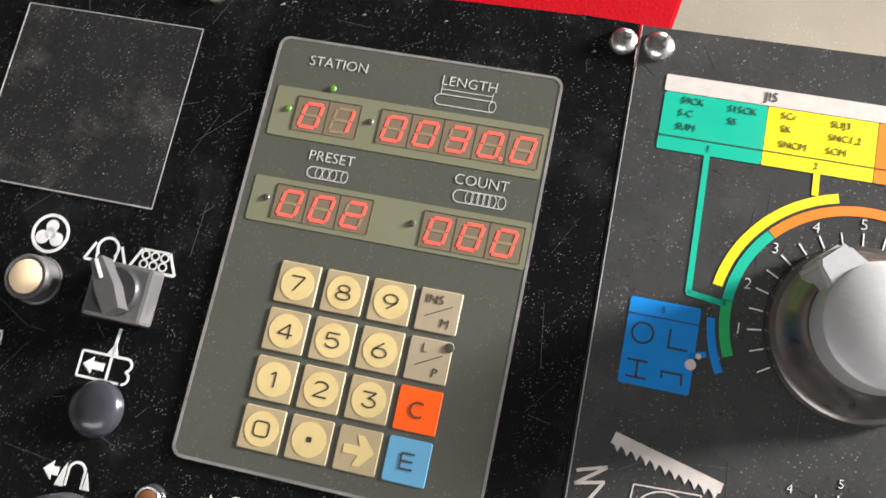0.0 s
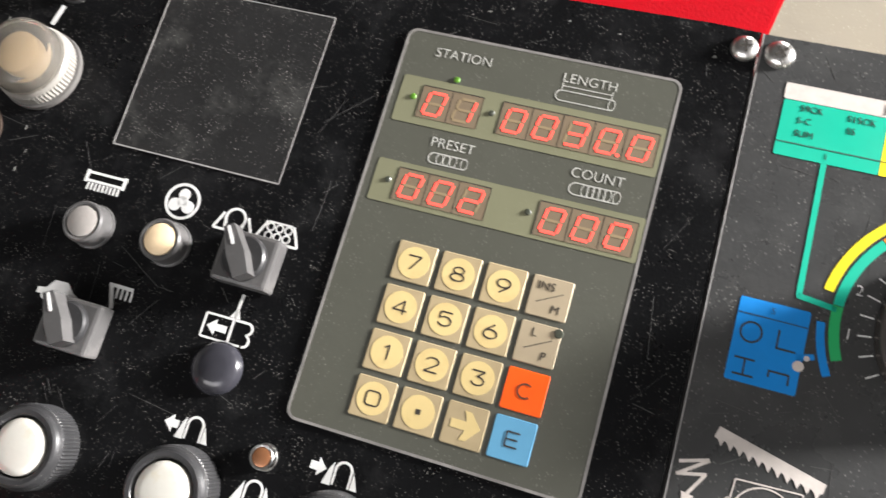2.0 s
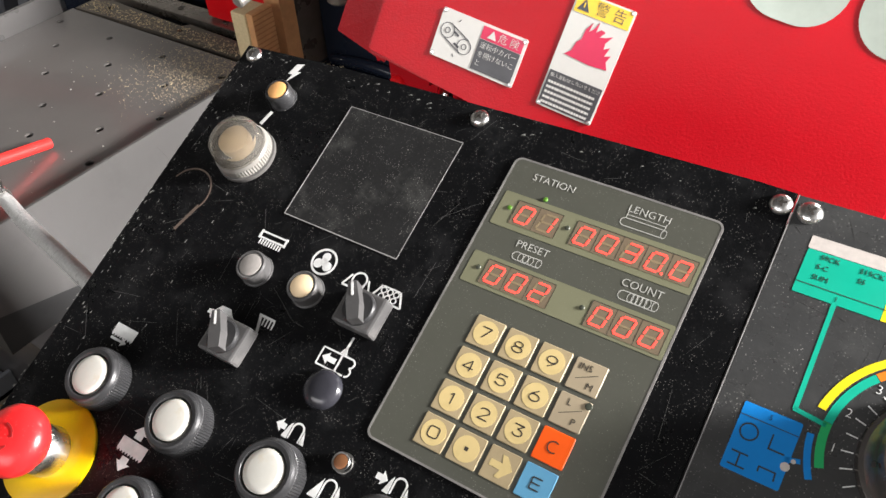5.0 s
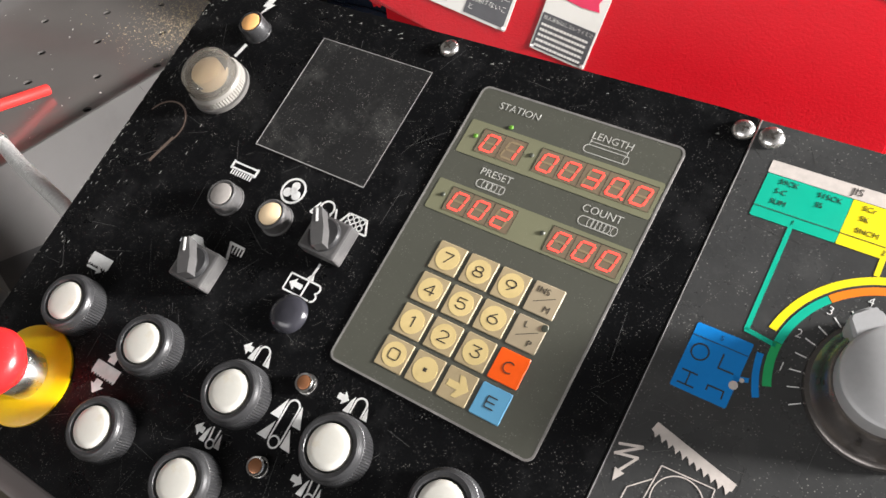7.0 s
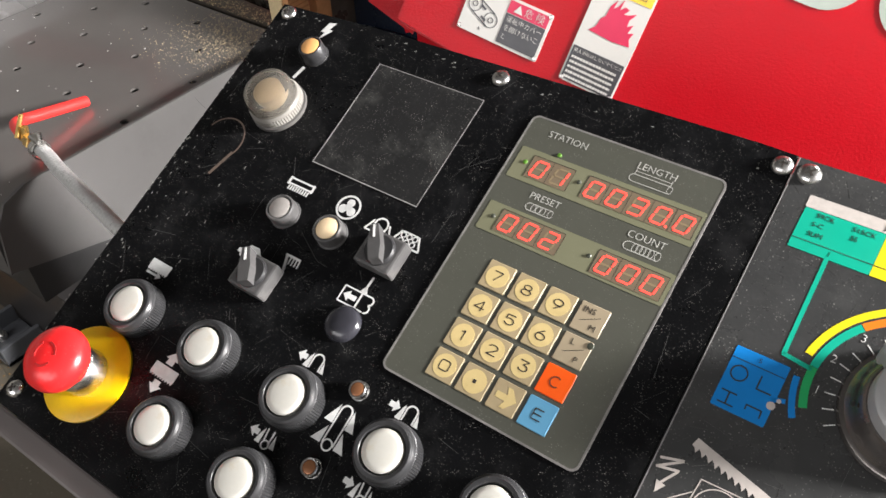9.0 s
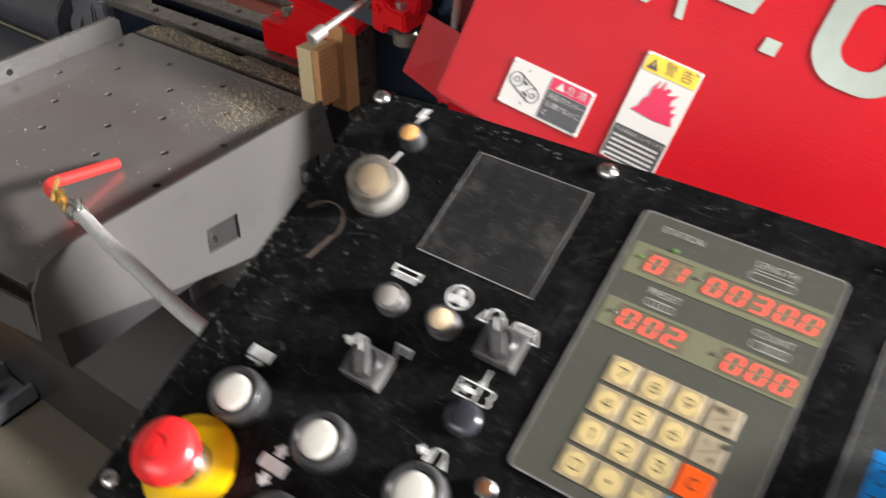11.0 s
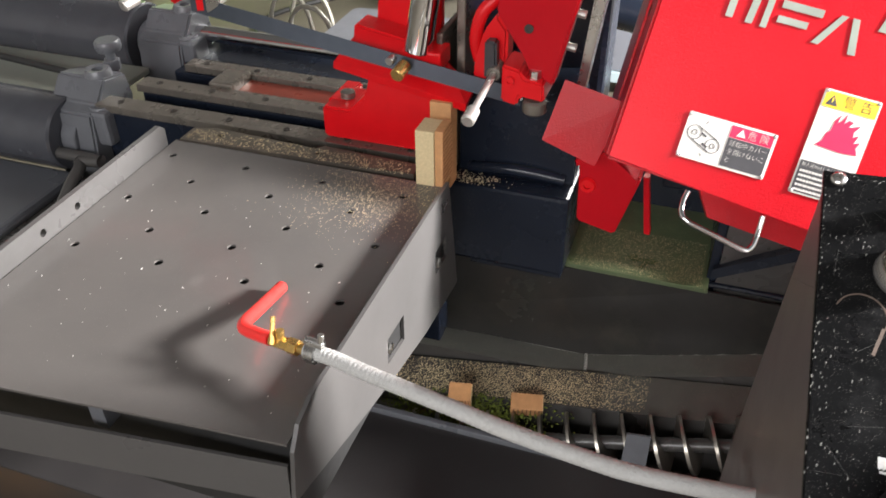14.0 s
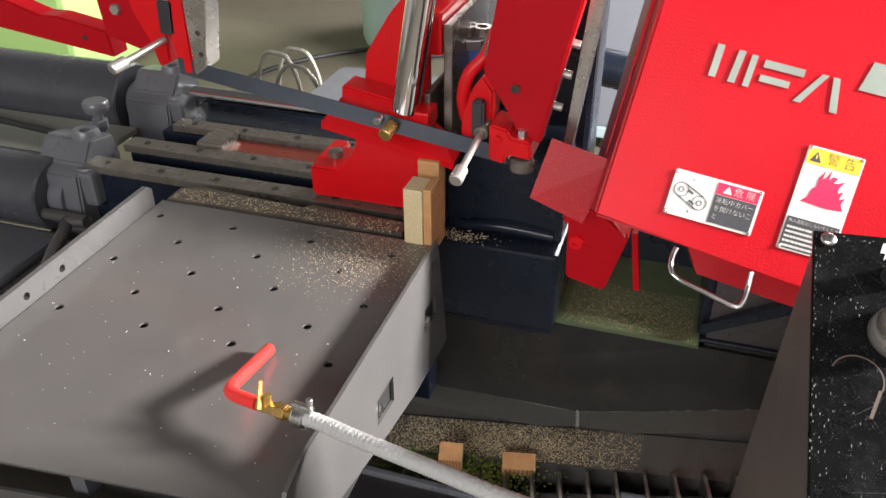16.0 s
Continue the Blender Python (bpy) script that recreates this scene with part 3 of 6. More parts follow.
stuff("shelf_sawdust", shavings(3200, -0.52, -0.31, 0.675, 0.80, lambda x, y: 0.4824, 0.0017, 15), SAWDUST, "fine pale sawdust on the sump shelf", "sawdust")
stuff("ledge_sawdust", shavings(260, -0.715, -0.535, 0.615, 0.66, lambda x, y: 0.6404, 0.003, 16, (-0.70, 0.63, 0.03, 0.012)), SAWDUST, "pale sawdust gathered on the casting ledge", "sawdust")
stuff("table_filings", shavings(90, -1.12, -0.70, 0.03, 0.40, lambda x, y: 0.7003, 0.0026, 17), mat("bright filings", (0.7, 0.68, 0.64), 0.4, metal=0.4), "thin bright filings scattered on the grey table", "filings")


def offcut(name, m, sx, sy, sz, label):
    ob = thing(name, m, label, "offcut", "offcuts in the trough")
    part("block", boxm(-sx / 2, sx / 2, -sy / 2, sy / 2, 0, sz, 0.001), WOOD, ob)
    g = bmesh.new()
    for i in range(7):
        x = -sx / 2 + sx * (i + 0.7) / 7.6
        box(g, x, x + sx * 0.04, -sy / 2 - 0.0006, -sy / 2 + 0.0004, 0.001, sz - 0.001)
    part("saw_marks", g, mat("dark saw marks", (0.20, 0.10, 0.05), 0.7), ob)
    part("end_grain", boxm(sx / 2, sx / 2 + 0.0008, -sy / 2 + 0.001, sy / 2 - 0.001, 0.001, sz - 0.001), WOOD_END, ob)
    return ob


offcut("wood_offcut", pose(-0.560, 0.570, 0.225, 24, 0, 12), 0.056, 0.030, 0.032, "small reddish sawn wood offcut lying on sawdust")
offcut("wood_offcut", pose(-0.677, 0.552, 0.223, 20, 0, 12), 0.040, 0.034, 0.038, "short split wood offcut lying in green chips")

# ---- wooden packing beside the vise ----
w = thing("wood_block", pose(-0.7025, 0.515, 0.70), "sawn wood block standing on the table's back corner", "wood block")
part("block", boxm(-0.0005, 0.0115, -0.013, 0.027, -0.002, 0.087, 0.0015), WOOD, w)
part("pale_face", boxm(-0.0285, -0.001, -0.015, 0.027, -0.002, 0.085, 0.002), WOOD_END, w, "pale sawn face")
g = bmesh.new()
for i in range(12):
    z = 0.006 + i * 0.007
    box(g, 0.0112, 0.0121, -0.012, 0.026, z, z + 0.0014)
part("saw_marks", g, mat("reddish grain", (0.38, 0.17, 0.07), 0.7), w)
w = thing("wood_packer", pose(-0.700, 0.575, 0.66), "tall plain wood packer behind the sawn block", "wood block")
part("block", boxm(-0.032, 0.000, -0.010, 0.020, 0, 0.138, 0.0015), WOOD, w)

# ---- fixed jaw casting ----
C0 = thing("fixed_vise_casting", pose(-0.62, 0.70, 0.47), "dark navy enamelled fixed vise casting", "casting")
CL = Matrix.Translation((0.62, -0.70, -0.47))
part("lower_block", boxm(-0.724, -0.528, 0.615, 0.80, 0.495, 0.640, 0.006, CL), NAVY, C0)
part("foot", boxm(-0.690, -0.534, 0.64, 0.80, 0.470, 0.497, 0.003, CL), NAVY, C0)
up = bmesh.new()
prism(up, [(-0.716, 0.636), (-0.532, 0.636), (-0.534, 0.70), (-0.548, 0.775), (-0.716, 0.765)], -0.80, -0.662, CL @ Matrix(((1, 0, 0, 0), (0, 0, -1, 0), (0, 1, 0, 0), (0, 0, 0, 1))))
part("upper_block", up, NAVY, C0)
fillet = bmesh.new()
tube(fillet, [CL @ Vector(p) for p in ((-0.70, 0.660, 0.646), (-0.62, 0.655, 0.655), (-0.545, 0.660, 0.648))], 0.010, 10, 8)
part("fillet", fillet, NAVY, C0, smooth=True)
part("jaw_plate", boxm(-0.733, -0.724, 0.60, 0.86, 0.62, 0.885, 0.002, CL), RAIL_STEEL, C0, "oily steel jaw plate")
tw = bmesh.new()
prism(tw, rrect(-0.722, -0.655, 0.72, 0.80, 0.010), 0.70, 0.915, CL)
part("tower", tw, NAVY, C0)
part("tower_face", boxm(-0.724, -0.684, 0.714, 0.7195, 0.880, 0.914, 0.002, CL), mat("bright blue gasket paint", (0.04, 0.12, 0.36), 0.5, var=0.5, scale=220, bump=0.9, bscale=260), C0, "rough blue painted face")
part("tower_cap", prism(bmesh.new(), [(-0.728, 0.712), (-0.705, 0.700), (-0.682, 0.712), (-0.672, 0.74), (-0.672, 0.79), (-0.728, 0.79)], 0.9155, 0.928, CL), BRACKET, C0)
part("tower_top", lathe(bmesh.new(), [(0, 0.93), (0.008, 0.93), (0.008, 0.938), (0.014, 0.938), (0.019, 0.93), (0.02, 0.912), (0, 0.912)], 16, CL @ Matrix.Translation((-0.69, 0.755, 0))), RAIL_STEEL, C0)
part("back_column", boxm(-0.655, -0.52, 0.80, 0.90, 0.47, 1.02, 0.01, CL), NAVY, C0)

# ---- shelf behind the trough and the dark frame beside it ----
# shelf base colour is tinted green
solo("sump_shelf", boxm(-0.60, -0.30, 0.672, 0.90, 0.474, 0.482, 0.001), mat("grey green shelf", (0.10, 0.135, 0.065), 0.3, var=0.4, scale=25, spots=CHIP, spot_amount=0.8, spot_scale=320),
     "oily steel shelf sprinkled with sawdust", "shelf")
F0 = thing("machine_frame", pose(-0.2, 0.9, 0.0), "dark enamelled saw frame behind the trough", "frame")
FL = Matrix.Translation((0.2, -0.9, 0))
part("side_panel", boxm(-0.305, -0.290, 0.705, 1.1, 0.30, 0.70, 0.002, FL), NAVY, F0)
part("front_panel", boxm(-0.290, 0.10, 0.70, 0.72, 0.30, 0.66, 0.002, FL), DARK_SHEET, F0)
part("brace", sheet(bmesh.new(), [FL @ Vector(p) for p in ((-0.30, 0.69, 0.49), (-0.14, 0.66, 0.60), (-0.14, 0.66, 0.62), (-0.30, 0.69, 0.51))], 0.02), NAVY, F0)
part("rear_wall", boxm(-0.62, 0.10, 0.90, 0.92, 0.30, 0.66, 0.002, FL), NAVY, F0)
part("motor_housing", rod(bmesh.new(), (-0.44, 0.80, 0.56), (-0.30, 0.80, 0.54), 0.05, bevel=0.006), NAVY, F0, smooth=True)

# ---- bed rails ----
B0 = thing("saw_bed", pose(-1.07, 0.75, 0.0), "dark saw bed with three oily bolted steel rails", "saw bed")
BL = Matrix.Translation((1.07, -0.75, 0))
part("beam", boxm(-1.36, -0.735, 0.608, 0.655, 0.30, 0.667, 0.003, BL), NAVY, B0)
part("beam", boxm(-1.34, -0.735, 0.700, 0.745, 0.30, 0.662, 0.003, BL), NAVY, B0)
part("beam", boxm(-1.34, -0.735, 0.800, 0.84, 0.30, 0.662, 0.003, BL), NAVY, B0)
part("rear_beam", boxm(-1.36, -0.735, 0.862, 1.0, 0.30, 0.652, 0.003, BL), NAVY, B0)
part("bed_floor", boxm(-1.36, -0.735, 0.66, 1.0, 0.52, 0.54, m=BL), DARK_SHEET, B0)
for x0, y0, y1 in ((-1.365, 0.602, 0.640), (-1.345, 0.692, 0.728), (-1.31, 0.795, 0.828)):
    rl = part("rail", boxm(x0, -0.735, y0, y1, 0.667, 0.681, 0.0015, BL), RAIL_STEEL, B0)
    for k in range(6):
        x = x0 + 0.04 + k * 0.108
        bz = bmesh.new()
        lathe(bz, [(0.0062, 0.6811), (0.0062, 0.6822), (0.0038, 0.6822), (0.0034, 0.6812), (0, 0.6812)], 12, BL @ Matrix.Translation((x, (y0 + y1) / 2, 0)))
        # black colour paints the shade inside the sockets
        part("socket_screw", bz, INK_AND_HOLES, rl)
red = bmesh.new()
prism(red, rrect(-1.21, -0.96, 0.735, 0.79, 0.006), 0.640, 0.672, BL)
part("slide_cover", red, mat("oily red slide", (0.20, 0.035, 0.02), 0.3, var=0.3, scale=30), B0)
part("slide_block", boxm(-1.215, -1.165, 0.728, 0.795, 0.64, 0.688, 0.004, BL), RAIL_STEEL, B0)
part("guide_rod", rod(bmesh.new(), (0.0 - 1.42 + 1.07, 0.93 - 0.75, 0.690), (-0.78 + 1.07, 0.915 - 0.75, 0.690), 0.016, 24), CHROME, B0, "polished chrome guide rod", smooth=True)
part("rear_rail", boxm(-1.35, -0.735, 0.975, 1.0, 0.62, 0.675, 0.003, BL), RAIL_STEEL, B0)
part("rear_plate", holed(bmesh.new(), rrect(-1.18, -0.80, 1.08, 1.30, 0.02), [circ(-0.90, 1.12, 0.007, 12)], 0.62, 0.635, BL), BRACKET, B0)

# ---- infeed rollers and their bearing brackets ----


def roller(y, z, r, x0, x1, label):
    ob = thing("feed_roller", pose((x0 + x1) / 2, y, z), label, "roller", "feed rollers")
    h = (x1 - x0) / 2
    part("drum", rod(bmesh.new(), (-h, 0, 0), (h, 0, 0), r, 40, 0.004), ROLLER, ob, smooth=True)
    part("end_collar", rod(bmesh.new(), (h, 0, 0), (h + 0.03, 0, 0), r * 0.55, 24, 0.002), BRACKET, ob, smooth=True)
    return ob


roller(0.915, 0.665, 0.075, -2.6, -1.475, "dark steel feed roller in a grey bearing bracket")
roller(0.600, 0.615, 0.068, -2.6, -1.425, "dark steel feed roller beside the table")


def bearing(name, x, y, z, s, label):
    ob = thing(name, pose(x, y, z), label, "bracket", "roller brackets")
    b = bmesh.new()
    prism(b, [(-0.075, -0.20), (0.045, -0.20), (0.052, -0.06), (0.03, -0.02), (0.045, 0.03), (0.035, 0.075), (-0.02, 0.085), (-0.05, 0.05), (-0.075, 0.04), (-0.085, -0.04), (-0.07, -0.10)],
          -0.05 * s, 0.05 * s, Matrix(((0, 0, 1, 0), (1, 0, 0, 0), (0, 1, 0, 0), (0, 0, 0, 1))))
    bmesh.ops.bevel(b, geom=list(b.edges), offset=0.004, segments=2, affect='EDGES')
    part("casting", b, BRACKET, ob)
    part("boss", lathe(bmesh.new(), [(0.010, 0.092), (0.020, 0.094), (0.024, 0.086), (0.026, 0.05), (0, 0.05), (0, 0.08), (0.010, 0.08), (0.010, 0.092)], 20, Matrix.Translation((0.022, 0.0, 0))), BRACKET, ob, smooth=True)
    part("shoulder", boxm(0.02, 0.075, -0.07, -0.015, -0.02, 0.045, 0.008), BRACKET, ob)
    part("socket_boss", lathe(bmesh.new(), [(0.009, 0.047), (0.018, 0.048), (0.020, 0.044), (0.021, 0.02), (0, 0.02), (0, 0.03), (0.009, 0.03), (0.009, 0.047)], 18, Matrix.Translation((0.05, -0.045, 0))), BRACKET, ob, smooth=True)
    return ob


bearing("bearing_bracket", -1.41, 0.655, 0.628, 1.0, "grey painted cast bearing bracket with round bosses")
bearing("bearing_bracket", -1.41, 0.935, 0.650, 1.0, "grey painted cast bearing bracket at the back roller")
k = thing("thumb_bolt", pose(-1.43, 0.742, 0.66), "grey flat-headed clamp bolt on the bracket", "bolt")
part("stem", rod(bmesh.new(), (0, 0, 0), (0, 0, 0.055), 0.009, 14), BRACKET, k)
part("nut", lathe(bmesh.new(), [(0, 0.038), (0.015, 0.038), (0.016, 0.036), (0.016, 0.02), (0, 0.02)], 6), BRACKET, k)
part("head", lathe(bmesh.new(), [(0, 0.076), (0.021, 0.076), (0.024, 0.072), (0.024, 0.062), (0.021, 0.055), (0, 0.055)], 24), BRACKET, k, smooth=True)
solo("roller_tray", boxm(-2.6, -1.43, 0.66, 0.84, 0.628, 0.640, 0.002), mat("grey green tray", (0.26, 0.275, 0.235), 0.35, var=0.15, scale=8), "grey sheet tray between the feed rollers", "tray")
tr = bmesh.new()
tube(tr, [(-2.3, 0.80, 0.665), (-1.9, 0.775, 0.662), (-1.55, 0.745, 0.655), (-1.44, 0.735, 0.65)], 0.007, 10, 10)
solo("feed_cable", tr, RUBBER, "black rubber cable lying along the roller tray", "cable", smooth=True)
n0 = thing("infeed_pan", pose(-1.66, 0.455, 0.385), "dark grey sheet pan with a rolled rim", "pan")
part("pan", boxm(-0.9, 0.30, -0.20, 0.10, -0.385, 0.17, 0.01), DARK_SHEET, n0)
part("deck", boxm(-0.9, 0.275, -0.20, 0.085, 0.17, 0.19, 0.008), mat("grey blue pan deck", (0.085, 0.09, 0.10), 0.3, var=0.2, scale=6), n0)
rm = bmesh.new()
tube(rm, [(-0.9, 0.095, 0.215), (0.22, 0.098, 0.215), (0.285, 0.085, 0.21), (0.30, 0.03, 0.19), (0.302, -0.05, 0.13), (0.302, -0.12, 0.05)], 0.011, 10, 8)
part("rim", rm, DARK_SHEET, n0, smooth=True)


XZM = Matrix(((1, 0, 0, 0), (0, 0, 1, 0), (0, 1, 0, 0), (0, 0, 0, 1)))


def slab(pts, y0, y1, off, bevel=0.0):
    """An outline in x and z, drawn from y0 to y1, relative to off."""
    b = prism(bmesh.new(), pts, y0, y1, Matrix.Translation([-c for c in off]) @ XZM)
    if bevel:
        bmesh.ops.bevel(b, geom=list(b.edges), offset=bevel, segments=2, affect='EDGES')
    return b


# ---- movable vise ----
o = (-0.83, 0.62, 0.68)
V0 = thing("movable_vise", pose(*o), "red painted movable vise casting on the rails", "vise")
part("foot_and_jaw", slab([(-0.932, 0.682), (-0.76, 0.682), (-0.735, 0.700), (-0.735, 0.83), (-0.84, 0.835), (-0.856, 0.765), (-0.885, 0.735), (-0.932, 0.735)], 0.618, 0.70, o, 0.004), RED_CAST, V0)
part("foot_lug", slab([(-0.934, 0.683), (-0.905, 0.683), (-0.905, 0.736), (-0.934, 0.736)], 0.645, 0.72, o, 0.003), RED_CAST, V0)
part("foot_screw", lathe(bmesh.new(), [(0, 0.012), (0.006, 0.012), (0.012, 0.010), (0.012, 0), (0, 0)], 16, Matrix.Translation((-0.905 - o[0], 0.66 - o[1], 0.736 - o[2]))), RAIL_STEEL, V0)
wing = bmesh.new()
sheet(wing, [Vector(p) - Vector(o) for p in ((-0.878, 0.566, 0.838), (-0.680, 0.572, 0.797), (-0.680, 0.612, 0.805), (-0.725, 0.62, 0.838), (-0.858, 0.615, 0.868))], 0.012)
part("wing", wing, RED_CAST, V0)
part("upper_web", slab([(-0.838, 0.835), (-0.735, 0.825), (-0.735, 0.99), (-0.760, 1.02), (-0.79, 0.985), (-0.828, 0.925)], 0.625, 0.645, o, 0.003), RED_CAST, V0)
part("clamp_cheek", slab([(-0.852, 0.862), (-0.79, 0.845), (-0.74, 0.845), (-0.74, 0.868), (-0.78, 0.880), (-0.848, 0.892)], 0.580, 0.625, o, 0.003), RED_CAST, V0)
part("top_beam", boxm(-0.775 - o[0], -0.715 - o[0], 0.63 - o[1], 1.05 - o[1], 0.93 - o[2], 0.99 - o[2], 0.004), RED_CAST, V0)
part("beam_side", boxm(-0.713 - o[0], -0.700 - o[0], 0.63 - o[1], 1.05 - o[1], 0.80 - o[2], 0.975 - o[2], 0.002), RAIL_STEEL, V0)
part("top_boss", lathe(bmesh.new(), [(0, 0.34), (0.008, 0.34), (0.008, 0.345), (0.016, 0.345), (0.018, 0.34), (0.018, 0.30), (0, 0.30)], 18, Matrix.Translation((0.085, 0.09, 0))), RED_CAST, V0, smooth=True)
part("mount_block", boxm(-0.772 - o[0], -0.715 - o[0], 0.566 - o[1], 0.61 - o[1], 0.845 - o[2], 0.870 - o[2], 0.003), RED_CAST, V0)
cy = thing("clamp_cylinder", pose(-0.752, 0.575, 0.866), "polished chrome hydraulic rod above the vise", "cylinder")
part("rod", rod(bmesh.new(), (0, 0, 0), (0.055, 0.02, 0.36), 0.0195, 32, 0.002), CHROME, cy, smooth=True)
part("fitting", rod(bmesh.new(), (-0.008, -0.028, -0.010), (-0.012, -0.052, -0.016), 0.0095, 20), BRASS, cy, "brass fitting", smooth=True)
part("screw", rod(bmesh.new(), (-0.026, -0.024, -0.002), (-0.028, -0.038, -0.004), 0.006, 14), STEEL, cy)

# ---- blade ----
bl = bmesh.new()
a, b = Vector((-1.075, 0.530, 0.914)), Vector((-0.60, 0.562, 0.824))
n1 = (b - a).cross(Vector((0, 0, 1))).normalized()
prev = None
N = 240
for i in range(N + 1):
    p = a.lerp(b, i / N)
    tooth = 0.0014 if i % 2 else 0.0
    ring = [bl.verts.new(p + n1 * s + Vector((0, 0, z))) for s, z in ((-0.0006, 0.0125), (0.0006, 0.0125), (0.0006, -0.0125 + tooth), (-0.0006, -0.0125 + tooth))]
    if prev:
        for k in range(4):
            bl.faces.new((prev[k], prev[(k + 1) % 4], ring[(k + 1) % 4], ring[k]))
    else:
        bl.faces.new(ring)
    prev = ring
bl.faces.new(prev[::-1])
solo("band_saw_blade", bl, BLADE, "toothed grey steel band saw blade between the guides", "saw blade")

# ---- right guide arm ----
o = (-0.59, 0.56, 0.82)
G0 = thing("right_guide_arm", pose(*o), "red painted blade guide arm with rollers and clamp lever", "guide arm")
part("arm_plate", slab([(-0.636, 0.941), (-0.598, 0.885), (-0.588, 0.864), (-0.556, 0.850), (-0.513, 1.045), (-0.478, 1.24), (-0.588, 1.24)], 0.556, 0.59, o, 0.003), RED_PAINT, G0)
# flat dark ring and disc paint the hole's shaded inside
part("plate_hole", lathe(bmesh.new(), [(0.004, 0.0), (0.006, 0.0), (0.006, 0.002), (0.004, 0.002), (0.004, 0.0)], 16, Matrix.Translation((-0.592 - o[0], 0.5545 - o[1], 0.925 - o[2])) @ Matrix.Rotation(radians(90), 4, 'X')), INK_AND_HOLES, G0)
part("hole_plug", lathe(bmesh.new(), [(0, 0.001), (0.004, 0.001), (0.004, 0), (0, 0)], 14, Matrix.Translation((-0.592 - o[0], 0.5555 - o[1], 0.925 - o[2])) @ Matrix.Rotation(radians(90), 4, 'X')), INK_AND_HOLES, G0)
part("guide_cheek", slab([(-0.668, 0.862), (-0.655, 0.91), (-0.638, 0.935), (-0.622, 0.914), (-0.622, 0.872), (-0.640, 0.845), (-0.668, 0.840)], 0.565, 0.60, o, 0.004), RED_CAST, G0)
part("clamp_pad", slab([(-0.648, 0.905), (-0.632, 0.905), (-0.630, 0.855), (-0.648, 0.852)], 0.545, 0.563, o, 0.003), mat("black clamp pad", (0.03, 0.03, 0.034), 0.4), G0)
part("roller_block", slab([(-0.622, 0.878), (-0.597, 0.872), (-0.592, 0.862), (-0.566, 0.858), (-0.563, 0.832), (-0.597, 0.836), (-0.60, 0.822), (-0.622, 0.826)], 0.540, 0.595, o, 0.003), RED_CAST, G0)
part("block_screw", lathe(bmesh.new(), [(0, 0.003), (0.003, 0.003), (0.003, 0.005), (0.006, 0.005), (0.006, 0), (0, 0)], 14, Matrix.Translation((-0.610 - o[0], 0.540 - o[1], 0.858 - o[2])) @ Matrix.Rotation(radians(90), 4, 'X')), RED_CAST, G0)
part("guide_roller", rod(bmesh.new(), (-0.580 - o[0], 0.562 - o[1], 0.806 - o[2]), (-0.580 - o[0], 0.562 - o[1], 0.826 - o[2]), 0.017, 24, 0.003), RAIL_STEEL, G0, smooth=True)
part("roller_nut", rod(bmesh.new(), (-0.580 - o[0], 0.555 - o[1], 0.858 - o[2]), (-0.580 - o[0], 0.555 - o[1], 0.870 - o[2]), 0.008, 6), STEEL, G0)
lv = part("clamp_lever", rod(bmesh.new(), (-0.634 - o[0], 0.548 - o[1], 0.862 - o[2]), (-0.636 - o[0], 0.460 - o[1], 0.848 - o[2]), 0.0048, 16), DULL_STEEL, G0, "steel clamp lever", smooth=True)
part("lever_knob", rod(bmesh.new(), (-0.636 - o[0], 0.462 - o[1], 0.8485 - o[2]), (-0.6365 - o[0], 0.436 - o[1], 0.844 - o[2]), 0.0090, 20, 0.002), DULL_STEEL, lv, smooth=True)
part("lever_root", rod(bmesh.new(), (-0.634 - o[0], 0.566 - o[1], 0.866 - o[2]), (-0.634 - o[0], 0.543 - o[1], 0.861 - o[2]), 0.010, 16), RAIL_STEEL, lv, smooth=True)
hs = bmesh.new()
tube(hs, [Vector(p) - Vector(o) for p in ((-0.630, 0.60, 0.985), (-0.640, 0.585, 0.955), (-0.660, 0.575, 0.930), (-0.668, 0.575, 0.895), (-0.664, 0.58, 0.865))], 0.009, 12, 6)
part("coolant_hose", hs, RED_CAST, G0, "red coolant hose", smooth=True)
part("hose_fitting", rod(bmesh.new(), (-0.640 - o[0], 0.585 - o[1], 0.952 - o[2]), (-0.628 - o[0], 0.60 - o[1], 0.985 - o[2]), 0.011, 6), RAIL_STEEL, G0)
for z in (0.90, 0.945, 0.985):
    part("edge_bolt", rod(bmesh.new(), (-0.545 + (z - 0.9) * 0.2 - o[0], 0.575 - o[1], z - o[2]), (-0.533 + (z - 0.9) * 0.2 - o[0], 0.575 - o[1], z - 0.002 - o[2]), 0.0055, 14), DULL_STEEL, G0)
part("side_rail", slab([(-0.535, 0.80), (-0.525, 0.80), (-0.47, 1.22), (-0.495, 1.22)], 0.60, 0.64, o, 0.002), STEEL, G0)

# ---- left guide arm ----
o = (-1.10, 0.54, 0.90)
G1 = thing("left_guide_arm", pose(*o), "red painted blade guide arm at the infeed side with clamp lever", "guide arm")
part("arm_plate", slab([(-1.225, 1.06), (-1.155, 1.06), (-1.105, 0.935), (-1.130, 0.931), (-1.147, 0.925), (-1.201, 0.941), (-1.206, 0.993)], 0.545, 0.57, o, 0.002), RED_PAINT, G1)
part("arm_bolt", lathe(bmesh.new(), [(0, 0.007), (0.0075, 0.007), (0.0085, 0.005), (0.0085, 0), (0, 0)], 6, Matrix.Translation((-1.173 - o[0], 0.545 - o[1], 0.982 - o[2])) @ Matrix.Rotation(radians(90), 4, 'X')), DULL_STEEL, G1)
